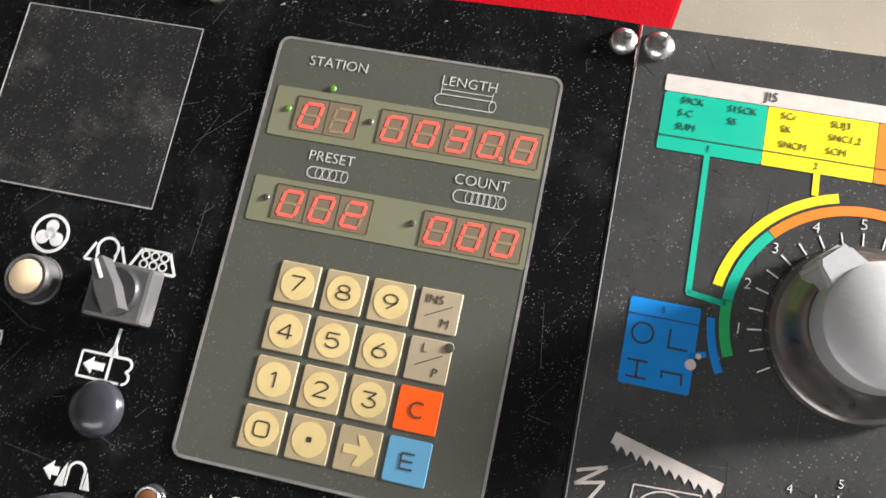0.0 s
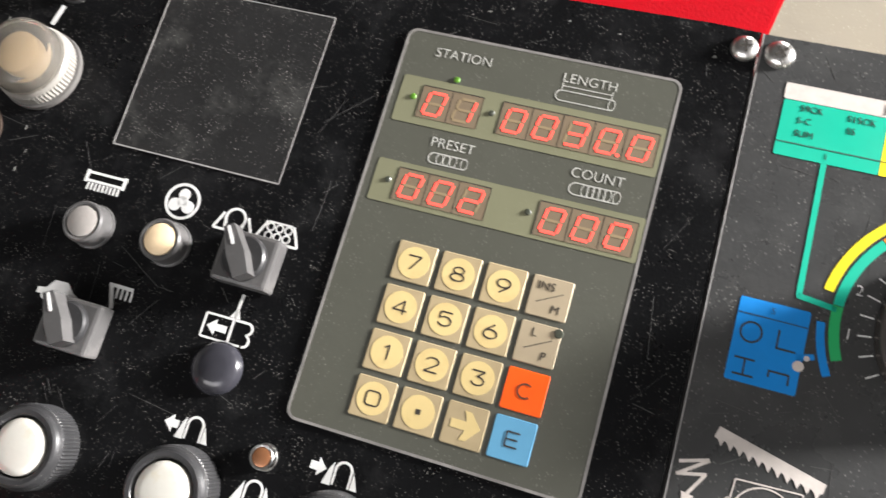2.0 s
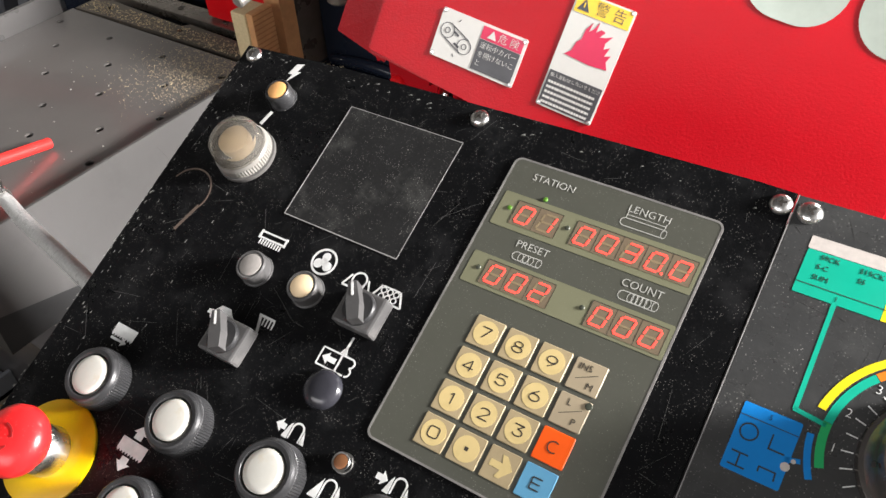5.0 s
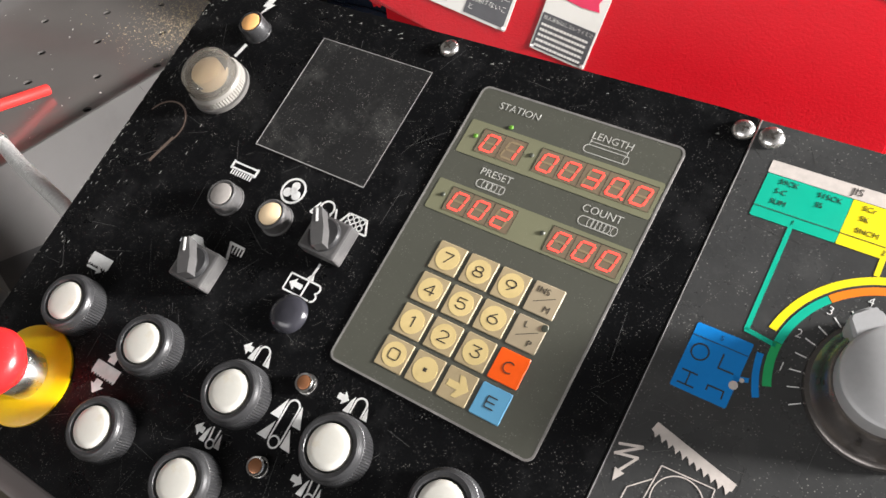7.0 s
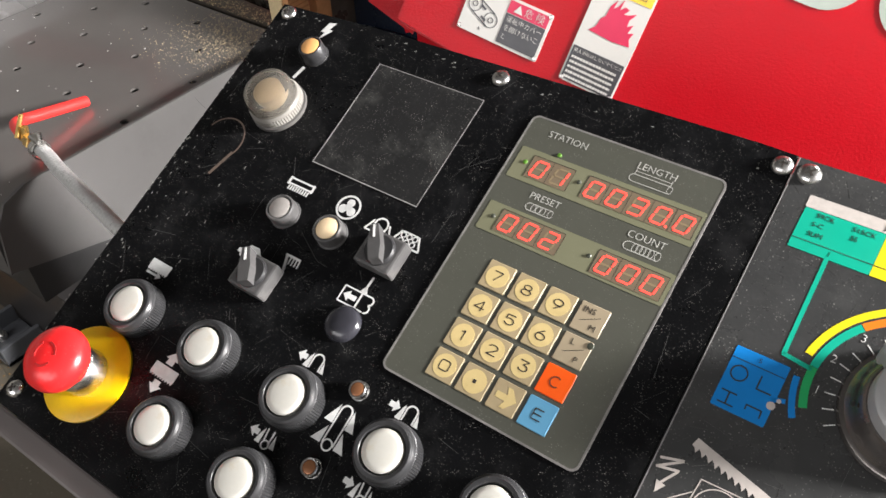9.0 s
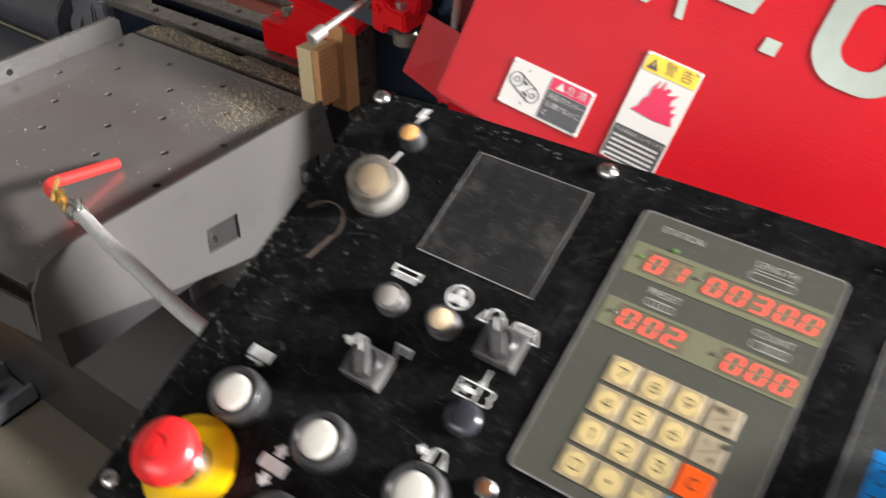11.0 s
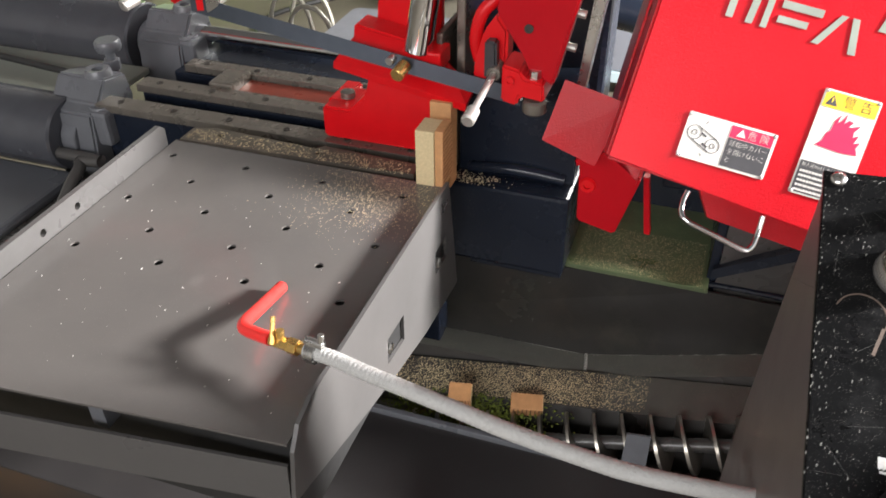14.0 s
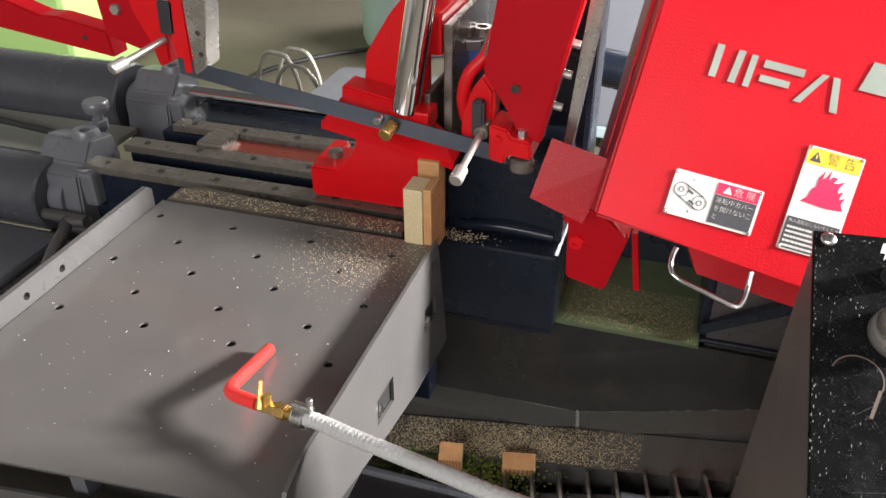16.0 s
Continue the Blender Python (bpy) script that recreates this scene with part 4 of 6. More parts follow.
part("beam", slab([(-1.75, 1.07), (-1.75, 0.985), (-1.391, 0.932), (-1.20, 0.906), (-1.204, 0.945), (-1.289, 0.960), (-1.319, 0.959), (-1.40, 0.985)], 0.55, 0.585, o, 0.002), RED_PAINT, G1)
part("beam_screw", lathe(bmesh.new(), [(0, 0.001), (0.004, 0.001), (0.004, 0), (0, 0)], 12, Matrix.Translation((-1.245 - o[0], 0.5495 - o[1], 0.932 - o[2])) @ Matrix.Rotation(radians(90), 4, 'X')), INK_AND_HOLES, G1)
part("cheek", slab([(-1.150, 1.06), (-1.094, 1.05), (-1.088, 0.985), (-1.092, 0.915), (-1.112, 0.905), (-1.120, 0.940), (-1.142, 0.985)], 0.535, 0.56, o, 0.003), RED_CAST, G1)
part("outer_cheek", slab([(-1.072, 1.05), (-1.050, 1.05), (-1.052, 0.903), (-1.072, 0.900), (-1.082, 0.950)], 0.530, 0.565, o, 0.003), RED_CAST, G1)
part("clamp_pad", slab([(-1.093, 1.005), (-1.070, 1.005), (-1.074, 0.958), (-1.096, 0.958)], 0.528, 0.540, o, 0.002), mat("black clamp pad", (0.03, 0.03, 0.034), 0.4), G1)
part("insert_holder", slab([(-1.052, 1.05), (-1.010, 1.05), (-1.030, 0.915), (-1.050, 0.902)], 0.528, 0.566, o, 0.002), STEEL, G1, "bare steel insert holder")
for z in (0.935, 0.965):
    part("holder_screw", lathe(bmesh.new(), [(0, 0.0012), (0.0035, 0.0012), (0.0035, 0), (0, 0)], 12, Matrix.Translation((-1.034 - o[0], 0.528 - o[1], z - o[2])) @ Matrix.Rotation(radians(90), 4, 'X')), INK_AND_HOLES, G1)
lv = part("clamp_lever", rod(bmesh.new(), (-1.092 - o[0], 0.532 - o[1], 0.950 - o[2]), (-1.112 - o[0], 0.462 - o[1], 0.938 - o[2]), 0.0045, 16), DULL_STEEL, G1, "steel clamp lever", smooth=True)
part("lever_knob", rod(bmesh.new(), (-1.111 - o[0], 0.466 - o[1], 0.9385 - o[2]), (-1.119 - o[0], 0.442 - o[1], 0.934 - o[2]), 0.0085, 20, 0.002), DULL_STEEL, lv, smooth=True)

# ---- saw head cover ----
HM = Matrix(((0.97862532, 0.13698022, 0.15339134, -0.37729137), (0.07511219, 0.45627078, -0.88666518, 0.51739528), (-0.19144358, 0.87923455, 0.43622925, 0.86133361), (0, 0, 0, 1)))
H0 = thing("saw_head_cover", HM, "bright red painted sheet cover of the band saw head", "machine cover")
cv = prism(bmesh.new(), [(-0.081, -0.083), (0.10, -0.093), (0.30, -0.106), (0.516, -0.118), (0.516, 0.60), (-0.072, 0.60)], -0.10, 0.0)
bmesh.ops.bevel(cv, geom=list(cv.edges), offset=0.004, segments=3, affect='EDGES')
part("cover_shell", cv, RED_PAINT, H0, smooth=True)
part("side_panel", boxm(-0.082, -0.0765, -0.012, 0.60, -0.250, -0.101, 0.001), RED_PAINT, H0)
# flat black disc in place of a cut hole's dark inside
part("shell_hole", lathe(bmesh.new(), [(0, 0.0006), (0.0085, 0.0006), (0.0085, 0), (0, 0)], 20, Matrix.Translation((-0.0786, 0.1085, -0.085)) @ Matrix.Rotation(radians(-90), 4, 'Y')), INK_AND_HOLES, H0)
part("lower_flange", prism(bmesh.new(), [(0.045, -0.085), (0.30, -0.10), (0.30, -0.135), (0.07, -0.122)], -0.060, -0.045), RED_PAINT, H0)
hd = bmesh.new()
tube(hd, [(0.030, -0.094, -0.012), (0.028, -0.108, -0.010), (0.030, -0.122, -0.004), (0.040, -0.130, 0.0), (0.075, -0.137, 0.0), (0.112, -0.144, 0.0), (0.123, -0.140, -0.004), (0.127, -0.124, -0.010), (0.126, -0.098, -0.012)], 0.0038, 10, 6)
part("handle", hd, CHROME, H0, "bent chrome handle", smooth=True)


def screw_dots(bm, pts, z):
    for x, y in pts:
        lathe(bm, [(0, 0.0013), (0.0016, 0.0012), (0.0024, 0.0006), (0.0026, 0), (0, 0)], 10, Matrix.Translation((x, y, z)))
    return bm


def bars(bm, x0, y0, w, rows, gap, h, z, seed, cell=0.0):
    """Lines of unreadable print as broken bars."""
    random.seed(seed)
    for i in range(rows):
        y = y0 - i * gap
        x = x0
        while x < x0 + w:
            b = min(random.uniform(0.6, 1.2) * (cell or h * 1.3), x0 + w - x)
            box(bm, x, x + b * 0.8, y - h / 2, y + h / 2, z, z + 0.0002)
            x += b
    return bm


# the wide notice: a belt diagram, a red headline and small print
L1 = part("notice_plate", prism(bmesh.new(), rrect(-0.001, 0.107, -0.056, 0.0, 0.002), 0.0003, 0.0013), LABEL_WHITE, H0, "white and black notice plate")
part("dark_field", prism(bmesh.new(), rrect(0.052, 0.1035, -0.053, -0.018, 0.0006), 0.0014, 0.0017), LABEL_BLACK, L1)
part("red_headline", prism(bmesh.new(), rrect(0.052, 0.1035, -0.0175, -0.003, 0.0006), 0.0014, 0.0017), LABEL_RED, L1)
part("headline_marks", join(prisms([[(0.060, -0.0145), (0.071, -0.0145), (0.0655, -0.005)]], 0.0018, 0.0020), lettering("危 険", 0.0115, 0.086, -0.0105, 0.0018, 0.0002)), LABEL_WHITE, L1)
part("small_print", join(lettering("運転中カバー", 0.0078, 0.0545, -0.0245, 0.0018, 0.0002, 'LEFT'), lettering("を開けないこ", 0.0078, 0.0545, -0.0345, 0.0018, 0.0002, 'LEFT'), lettering("と", 0.0078, 0.0545, -0.0445, 0.0018, 0.0002, 'LEFT')), LABEL_WHITE, L1)
bd = bmesh.new()
for c in ((0.012, -0.023), (0.037, -0.034)):
    for r in (0.0085, 0.003):
        prism(bd, arc_band(*c, r - 0.0004, r + 0.0004, 0, 359.9, 24), 0.0014, 0.0017)
for s, w in ((stroke((0.014, -0.0145), (0.040, -0.0255), 0.0011), 0), (stroke((0.010, -0.0315), (0.034, -0.0425), 0.0011), 0), (stroke((0.020, -0.022), (0.027, -0.025), 0.0025), 0), (stroke((0.024, -0.034), (0.031, -0.037), 0.0025), 0),
             (stroke((0.022, -0.010), (0.024, -0.007), 0.001), 0), (stroke((0.026, -0.046), (0.028, -0.049), 0.001), 0)):
    prism(bd, s, 0.0014, 0.0017)
part("belt_diagram", bd, LABEL_BLACK, L1)
for q in [(0.002, -0.003), (0.104, -0.003), (0.002, -0.053), (0.104, -0.053)]:
    part("plate_rivet", screw_dots(bmesh.new(), [q], 0.0013), STEEL, L1)

# the tall warning plate: amber headline, flame picture and small print
L2 = part("warning_plate", prism(bmesh.new(), rrect(0.1395, 0.2065, -0.060, 0.068, 0.002), 0.0003, 0.0013), LABEL_WHITE, H0, "tall white fire warning plate")
part("amber_headline", prism(bmesh.new(), rrect(0.1415, 0.2045, 0.047, 0.066, 0.0006), 0.0014, 0.0017), LABEL_YELLOW, L2)
part("headline_marks", join(prisms([[(0.1445, 0.050), (0.1585, 0.050), (0.1515, 0.0625)]], 0.0018, 0.0020), lettering("警 告", 0.0155, 0.182, 0.0565, 0.0018, 0.0002)), LABEL_BLACK, L2)
part("warning_dot", prisms([stroke((0.1515, 0.0535), (0.1515, 0.0585), 0.0014)], 0.0021, 0.0022), LABEL_YELLOW, L2)
part("dark_field", prism(bmesh.new(), rrect(0.1415, 0.2045, -0.058, -0.019, 0.0006), 0.0014, 0.0017), LABEL_BLACK, L2)
part("small_print", join(lettering("無人運転はしないでくださ", 0.0050, 0.1435, -0.0240, 0.0018, 0.0002, "LEFT"), bars(bmesh.new(), 0.144, -0.0315, 0.056, 5, 0.0058, 0.0026, 0.0018, 5)), LABEL_WHITE, L2)
flame = [(0.1395 + 0.067 * u, 0.068 - 0.128 * v) for u, v in ((0.15, 0.52), (0.24, 0.47), (0.27, 0.39), (0.33, 0.36), (0.34, 0.27), (0.42, 0.20), (0.40, 0.28), (0.46, 0.25), (0.52, 0.18), (0.51, 0.27), (0.58, 0.23), (0.66, 0.24),
         (0.60, 0.29), (0.68, 0.28), (0.80, 0.25), (0.72, 0.32), (0.73, 0.37), (0.82, 0.34), (0.78, 0.42), (0.88, 0.40), (0.84, 0.46), (0.90, 0.52), (0.60, 0.535))]
part("flame_picture", prisms([flame], 0.0014, 0.0017), LABEL_RED, L2)
for q in [(0.1425, 0.0655), (0.2035, 0.0655), (0.1425, -0.0575), (0.2035, -0.0575)]:
    part("plate_rivet", screw_dots(bmesh.new(), [q], 0.0013), STEEL, L2)

# silver maker's marks, as plain slanted shapes
def leaning(x0, x1, y0, y1, k=0.22):
    return [(x0, y0), (x1, y0), (x1 + (y1 - y0) * k, y1), (x0 + (y1 - y0) * k, y1)]


for polys in ([leaning(0.001, 0.0095, 0.1155, 0.1545, 0.02), leaning(0.0245, 0.033, 0.1145, 0.1535, 0.08)], [leaning(0.0425, 0.0500, 0.114, 0.152, 0.03)],
              [leaning(0.0600, 0.1080, 0.1410, 0.1500, 0.02), leaning(0.0595, 0.0950, 0.1240, 0.1320, 0.02)], [[(0.104, 0.112), (0.113, 0.112), (0.136, 0.150), (0.128, 0.150)], [(0.148, 0.110), (0.157, 0.110), (0.149, 0.150), (0.141, 0.150)]]):
    part("silver_mark", prisms(polys, 0.0003, 0.0012), SILVER_MARK, H0)
part("silver_block", prisms([leaning(0.172, 0.222, 0.143, 0.178)], 0.0003, 0.0012), SILVER_MARK, H0)
part("silver_block", prisms([leaning(0.245, 0.262, 0.112, 0.128, 0.1)], 0.0003, 0.0012), SILVER_MARK, H0)
for x in (0.290, 0.402):
    rg = holed(bmesh.new(), rrect(x, x + 0.100, 0.108, 0.222, 0.040, 8), [rrect(x + 0.026, x + 0.074, 0.132, 0.198, 0.020, 8)], 0.0003, 0.0012)
    part("silver_ring", rg, SILVER_MARK, H0, "silver rounded ring mark")

# ---- brackets under the cover ----
o = (-0.47, 0.565, 0.64)
K0 = thing("hinge_bracket", pose(*o), "red painted hinge bracket below the saw cover", "bracket")
part("plate", slab([(-0.512, 0.745), (-0.470, 0.760), (-0.425, 0.725), (-0.452, 0.628), (-0.508, 0.642)], 0.565, 0.60, o, 0.003), RED_PAINT, K0)
part("pivot", lathe(bmesh.new(), [(0, 0.002), (0.005, 0.002), (0.005, 0.006), (0.010, 0.006), (0.012, 0.003), (0.012, 0), (0, 0)], 16, Matrix.Translation((-0.497 - o[0], 0.5655 - o[1], 0.705 - o[2])) @ Matrix.Rotation(radians(90), 4, 'X')), RED_CAST, K0)
part("stay_bar", slab([(-0.424, 0.720), (-0.416, 0.720), (-0.402, 0.625), (-0.411, 0.625)], 0.585, 0.600, o, 0.001), RED_PAINT, K0)
part("roof", slab([(-0.515, 0.752), (-0.475, 0.772), (-0.430, 0.735), (-0.430, 0.728), (-0.475, 0.764), (-0.512, 0.744)], 0.545, 0.62, o), RED_PAINT, K0)
gd = bmesh.new()
sheet(gd, [(-0.560, 0.528, 0.785), (-0.487, 0.528, 0.757), (-0.455, 0.560, 0.838), (-0.541, 0.560, 0.860)], 0.003)
solo("blade_guard_flap", gd, RED_PAINT, "red painted sheet flap guarding the saw blade", "guard")
mo = thing("cover_frame", pose(-0.30, 0.72, 0.66), "dark enamelled saw head frame inside the red cover", "frame")
part("frame", boxm(-0.10, 0.36, -0.02, 0.16, -0.02, 0.12, 0.004), NAVY, mo)

# ---- coolant hose over the table ----
N0 = thing("coolant_hose", pose(-0.70, 0.105, 0.70), "clear braided coolant hose with brass valve and bent red nozzle", "hose")
NL = Matrix.Translation((0.70, -0.105, -0.70))


def npt(*pts):
    return [NL @ Vector(p) for p in pts]


part("nozzle", tube(bmesh.new(), npt((-0.7965, 0.2205, 0.7078), (-0.7945, 0.190, 0.7150), (-0.7920, 0.150, 0.7245), (-0.7910, 0.134, 0.7285), (-0.7870, 0.1225, 0.7312), (-0.7770, 0.1160, 0.7330), (-0.745, 0.1065, 0.7385)), 0.0073, 16, 8), NOZZLE_RED, N0, "bent red plastic nozzle", smooth=True)
vb = part("valve_body", rod(bmesh.new(), *npt((-0.744, 0.1062, 0.7386), (-0.722, 0.1020, 0.7410)), 0.0072, 6), BRASS, N0, "brass valve")
part("valve_handle", rod(bmesh.new(), *npt((-0.738, 0.096, 0.742), (-0.743, 0.114, 0.764)), 0.0028, 10), BRASS, vb)
part("valve_stem", rod(bmesh.new(), *npt((-0.733, 0.104, 0.740), (-0.733, 0.107, 0.754)), 0.0048, 12), BRASS, vb)
part("hex_nut", rod(bmesh.new(), *npt((-0.722, 0.1020, 0.7410), (-0.709, 0.0998, 0.7422)), 0.0088, 6), BRASS, N0)
part("barb", rod(bmesh.new(), *npt((-0.709, 0.0998, 0.7422), (-0.692, 0.0970, 0.7440)), 0.0058, 14), BRASS, N0)
cl = part("hose_clamp", lathe(bmesh.new(), [(0.0100, 0), (0.0112, 0), (0.0112, 0.011), (0.0100, 0.011), (0.0100, 0)], 24, along(*npt((-0.697, 0.0976, 0.7436), (-0.680, 0.0955, 0.7450)))), STEEL, N0, smooth=True)
part("clamp_screw", rod(bmesh.new(), *npt((-0.699, 0.098, 0.758), (-0.678, 0.096, 0.758)), 0.0046, 12), STEEL, cl)
part("clamp_wing", rod(bmesh.new(), *npt((-0.681, 0.096, 0.756), (-0.681, 0.098, 0.770)), 0.0036, 8), STEEL, cl)
hose_line = ((-0.700, 0.0980, 0.7434), (-0.673, 0.0945, 0.7460), (-0.63, 0.084, 0.748), (-0.586, 0.076, 0.748), (-0.53, 0.066, 0.748), (-0.475, 0.056, 0.748), (-0.41, 0.048, 0.748), (-0.360, 0.044, 0.749), (-0.285, 0.047, 0.751), (-0.20, 0.055, 0.752))
part("hose", tube(bmesh.new(), npt(*hose_line), 0.0080, 18, 44, ripple=0.00022, pitch=0.0052), HOSE, N0, "clear braided hose", smooth=True)

# ---- far side of the workshop ----
G = thing("green_machine", pose(-3.30, 2.6, 0.0), "lime green machine cabinet on the workshop floor", "machine")
part("cabinet", boxm(-0.45, 0.42, -0.3, 0.5, 0.02, 0.95, 0.03), LIME, G)
part("base", boxm(-0.42, 0.39, -0.27, 0.45, 0, 0.02), RUBBER, G)
part("motor_cap", rod(bmesh.new(), (0.05, -0.30, 0.40), (0.05, -0.38, 0.40), 0.085, 28, 0.01), RUBBER, G, smooth=True)
for i in range(5):
    part("vent_slat", boxm(-0.32, -0.14, -0.306, -0.299, 0.16 + i * 0.028, 0.176 + i * 0.028, 0.001), RUBBER, G)
D = thing("plastic_drum", pose(-1.70, 3.42, 0.0), "pale blue drum standing on the workshop floor", "drum")
part("body", lathe(bmesh.new(), [(0, 0), (0.30, 0), (0.31, 0.03), (0.31, 0.28), (0.325, 0.30), (0.31, 0.32), (0.31, 0.80), (0.29, 0.86), (0, 0.86)], 40), BLUE_DRUM, D, smooth=True)
part("lid", lathe(bmesh.new(), [(0, 0.90), (0.27, 0.90), (0.29, 0.88), (0.29, 0.86), (0, 0.86)], 40), BLUE_DRUM, D, smooth=True)
M = thing("rear_bracket", pose(-1.10, 1.45, 0.62), "dark steel pivot bracket with a thick cross pin behind the vise", "bracket")
part("post", boxm(-0.03, 0.03, -0.03, 0.03, -0.62, 0.03, 0.004), RAIL_STEEL, M)
part("eye", lathe(bmesh.new(), [(0.012, -0.012), (0.03, -0.012), (0.03, 0.012), (0.012, 0.012), (0.012, -0.012)], 20, Matrix.Translation((0, 0, 0.055)) @ Matrix.Rotation(radians(90), 4, 'Y')), BRACKET, M)
part("pin", rod(bmesh.new(), (-0.02, 0, 0.055), (0.16, 0, 0.055), 0.022, 20), RAIL_STEEL, M, smooth=True)
cab = bmesh.new()
tube(cab, [(-1.7, 3.3, 0.008), (-2.1, 2.95, 0.008), (-2.25, 2.6, 0.008), (-2.05, 2.35, 0.008), (-1.8, 2.3, 0.008), (-1.65, 2.15, 0.008), (-1.8, 1.9, 0.008)], 0.011, 8, 10)
solo("floor_cable", cab, RUBBER, "black rubber cable curling over the concrete floor", "cable", smooth=True)
for dx, dy, top in ((0, 0, 0.555), (0.05, 0.03, 0.560), (0.075, -0.03, 0.535)):
    f = bmesh.new()
    tube(f, [(-1.575 + dx, 1.55 + dy, 0.28), (-1.565 + dx, 1.55 + dy, 0.46), (-1.535 + dx, 1.55 + dy, top - 0.012), (-1.495 + dx, 1.545 + dy, top), (-1.455 + dx, 1.54 + dy, top - 0.015), (-1.425 + dx, 1.535 + dy, 0.46), (-1.42 + dx, 1.53 + dy, 0.28)], 0.0065, 12, 10, ripple=0.0006, pitch=0.006)
    solo("flexible_hose", f, FLEX, "looped braided metal hose behind the saw", "hose", "looped hoses", smooth=True)
solo("rear_tank", boxm(-1.9, -1.15, 1.35, 1.75, 0.0, 0.30, 0.01), STONE, "grey painted tank behind the saw bed", "tank")
P = thing("grey_cabinet", pose(-0.35, 2.6, 0.0), "grey painted cabinet on short legs beyond the saw", "cabinet")
part("body", boxm(-0.35, 0.35, -0.25, 0.25, 0.10, 0.95, 0.01), STONE, P)
part("foot_rail", boxm(-0.36, 0.36, -0.26, 0.26, 0.06, 0.10, 0.004), BLUE_DRUM, P)
for x in (-0.3, 0.3):
    part("leg", rod(bmesh.new(), (x, -0.2, 0), (x, -0.2, 0.06), 0.02), RAIL_STEEL, P)
stuff("rust_stain", shavings(5000, -1.85, -1.20, -0.20, 0.15, lambda x, y: 0.0002, 0.005, 21, (-1.50, 0.04, 0.10, 0.06)), RUST, "orange rust powder on the concrete floor", "rust")


# ---- control panel ----
PM = Matrix(((0.99952800, -0.01797123, 0.02491602, -0.02438674), (0.02686492, 0.90471884, -0.42516125, 0.03556595), (-0.01490132, 0.42562994, 0.90477461, 0.95611564), (0, 0, 0, 1)))
C = thing("control_panel", PM, "black enamelled control box with push buttons, keypad and speed dial", "control panel")
MM = 0.001


def mm(pts):
    return [(x * MM, y * MM) for x, y in pts]


def flat(name, polys, material, parent, z=0.15, h=0.25, label=""):
    return part(name, prisms([mm(p) for p in polys], z * MM, (z + h) * MM), material, parent, label)


def words(name, text, size, x, y, z, material, parent, align='CENTER', turn=0.0, stretch=1.0):
    return part(name, lettering(text, size * MM, x * MM, y * MM, z * MM, 0.00015, align, turn, stretch), material, parent)


# box below the faceplates
sec = bmesh.new()
inv = PM.inverted()
prof = [(-0.139, 0.869), (0.142, 1.005), (0.168, 0.995), (0.232, 0.62), (0.255, 0.10), (-0.02, 0.10), (-0.10, 0.60), (-0.150, 0.845)]
ring0, ring1 = [], []
for y, z in prof:
    ring0.append(sec.verts.new((-0.2685, y, z)))
    ring1.append(sec.verts.new((0.36, y, z)))
sec.faces.new(ring0)
sec.faces.new(ring1[::-1])
for i in range(len(prof)):
    sec.faces.new((ring0[i], ring0[(i + 1) % len(prof)], ring1[(i + 1) % len(prof)], ring1[i]))
bmesh.ops.transform(sec, matrix=inv @ Matrix.Translation((0, 0, -0.006)), verts=sec.verts)
part("box_body", sec, mat("dark brown grey box enamel", (0.15, 0.132, 0.126), 0.33, var=0.2, scale=14), C, "dark box body")
fp = bmesh.new()
prism(fp, mm([(-248, -206), (115.9, -206), (112.3, 130.5), (92, 130.5), (-170, 123.5), (-251, 119.5)]), -0.004, 0.0)
bmesh.ops.bevel(fp, geom=[e for e in fp.edges if all(v.co.z > -0.001 for v in e.verts)], offset=0.0008, segments=2, affect='EDGES')
left = part("left_faceplate", fp, BLACK_PANEL, C, "scratched dusty black faceplate")
fp = bmesh.new()
prism(fp, mm([(116.7, -206), (335, -206), (335, 133), (113.0, 130)]), -0.004, 0.0002)
bmesh.ops.bevel(fp, geom=[e for e in fp.edges if all(v.co.z > -0.001 for v in e.verts)], offset=0.0008, segments=2, affect='EDGES')
right = part("right_faceplate", fp, GREY_PLATE, C, "scuffed dark grey faceplate")
part("front_lip", boxm(-0.250, 0.335, -0.222, -0.2075, -0.040, -0.006, 0.002), mat("dark brown grey box enamel", (0.060, 0.054, 0.052)), C)

# pale strip paints the bright highlight along the plate division
flat("worn_edge", [stroke((117.0, -205), (113.3, 129.5), 0.5)], mat("painted edge highlight", (0.30, 0.29, 0.28), 0.45, var=0.5, scale=120), right, 0.26, 0.06)
# worn bare edge and scratches on the enamel
random.seed(8)
ch = bmesh.new()
for i in range(190):
    y = random.uniform(-200, 114)
    w, h = random.uniform(0.2, 0.8), random.uniform(0.4, 2.8)
    x = -249.5 + random.random() ** 3 * 60
    prism(ch, mm([(x, y), (x + w, y + h * 0.2), (x + w * 0.8, y + h), (x + w * 0.1, y + h * 0.8)]), 0.00005, 0.00012)
for i in range(34):
    x, y = random.uniform(-240, 100), 118 + random.uniform(-4, 3) + (random.random() * 8 if random.random() > 2 else 0)
    w, h = random.uniform(0.8, 3), random.uniform(0.5, 1.6)
    prism(ch, mm([(x, y), (x + w, y + h * 0.3), (x + w * 0.7, y + h)]), 0.00005, 0.00012)
part("chipped_paint", ch, mat("bare grey primer", (0.22, 0.22, 0.20), 0.6, var=0.4, scale=200), left)["kind"] = "stuff"
sc = bmesh.new()
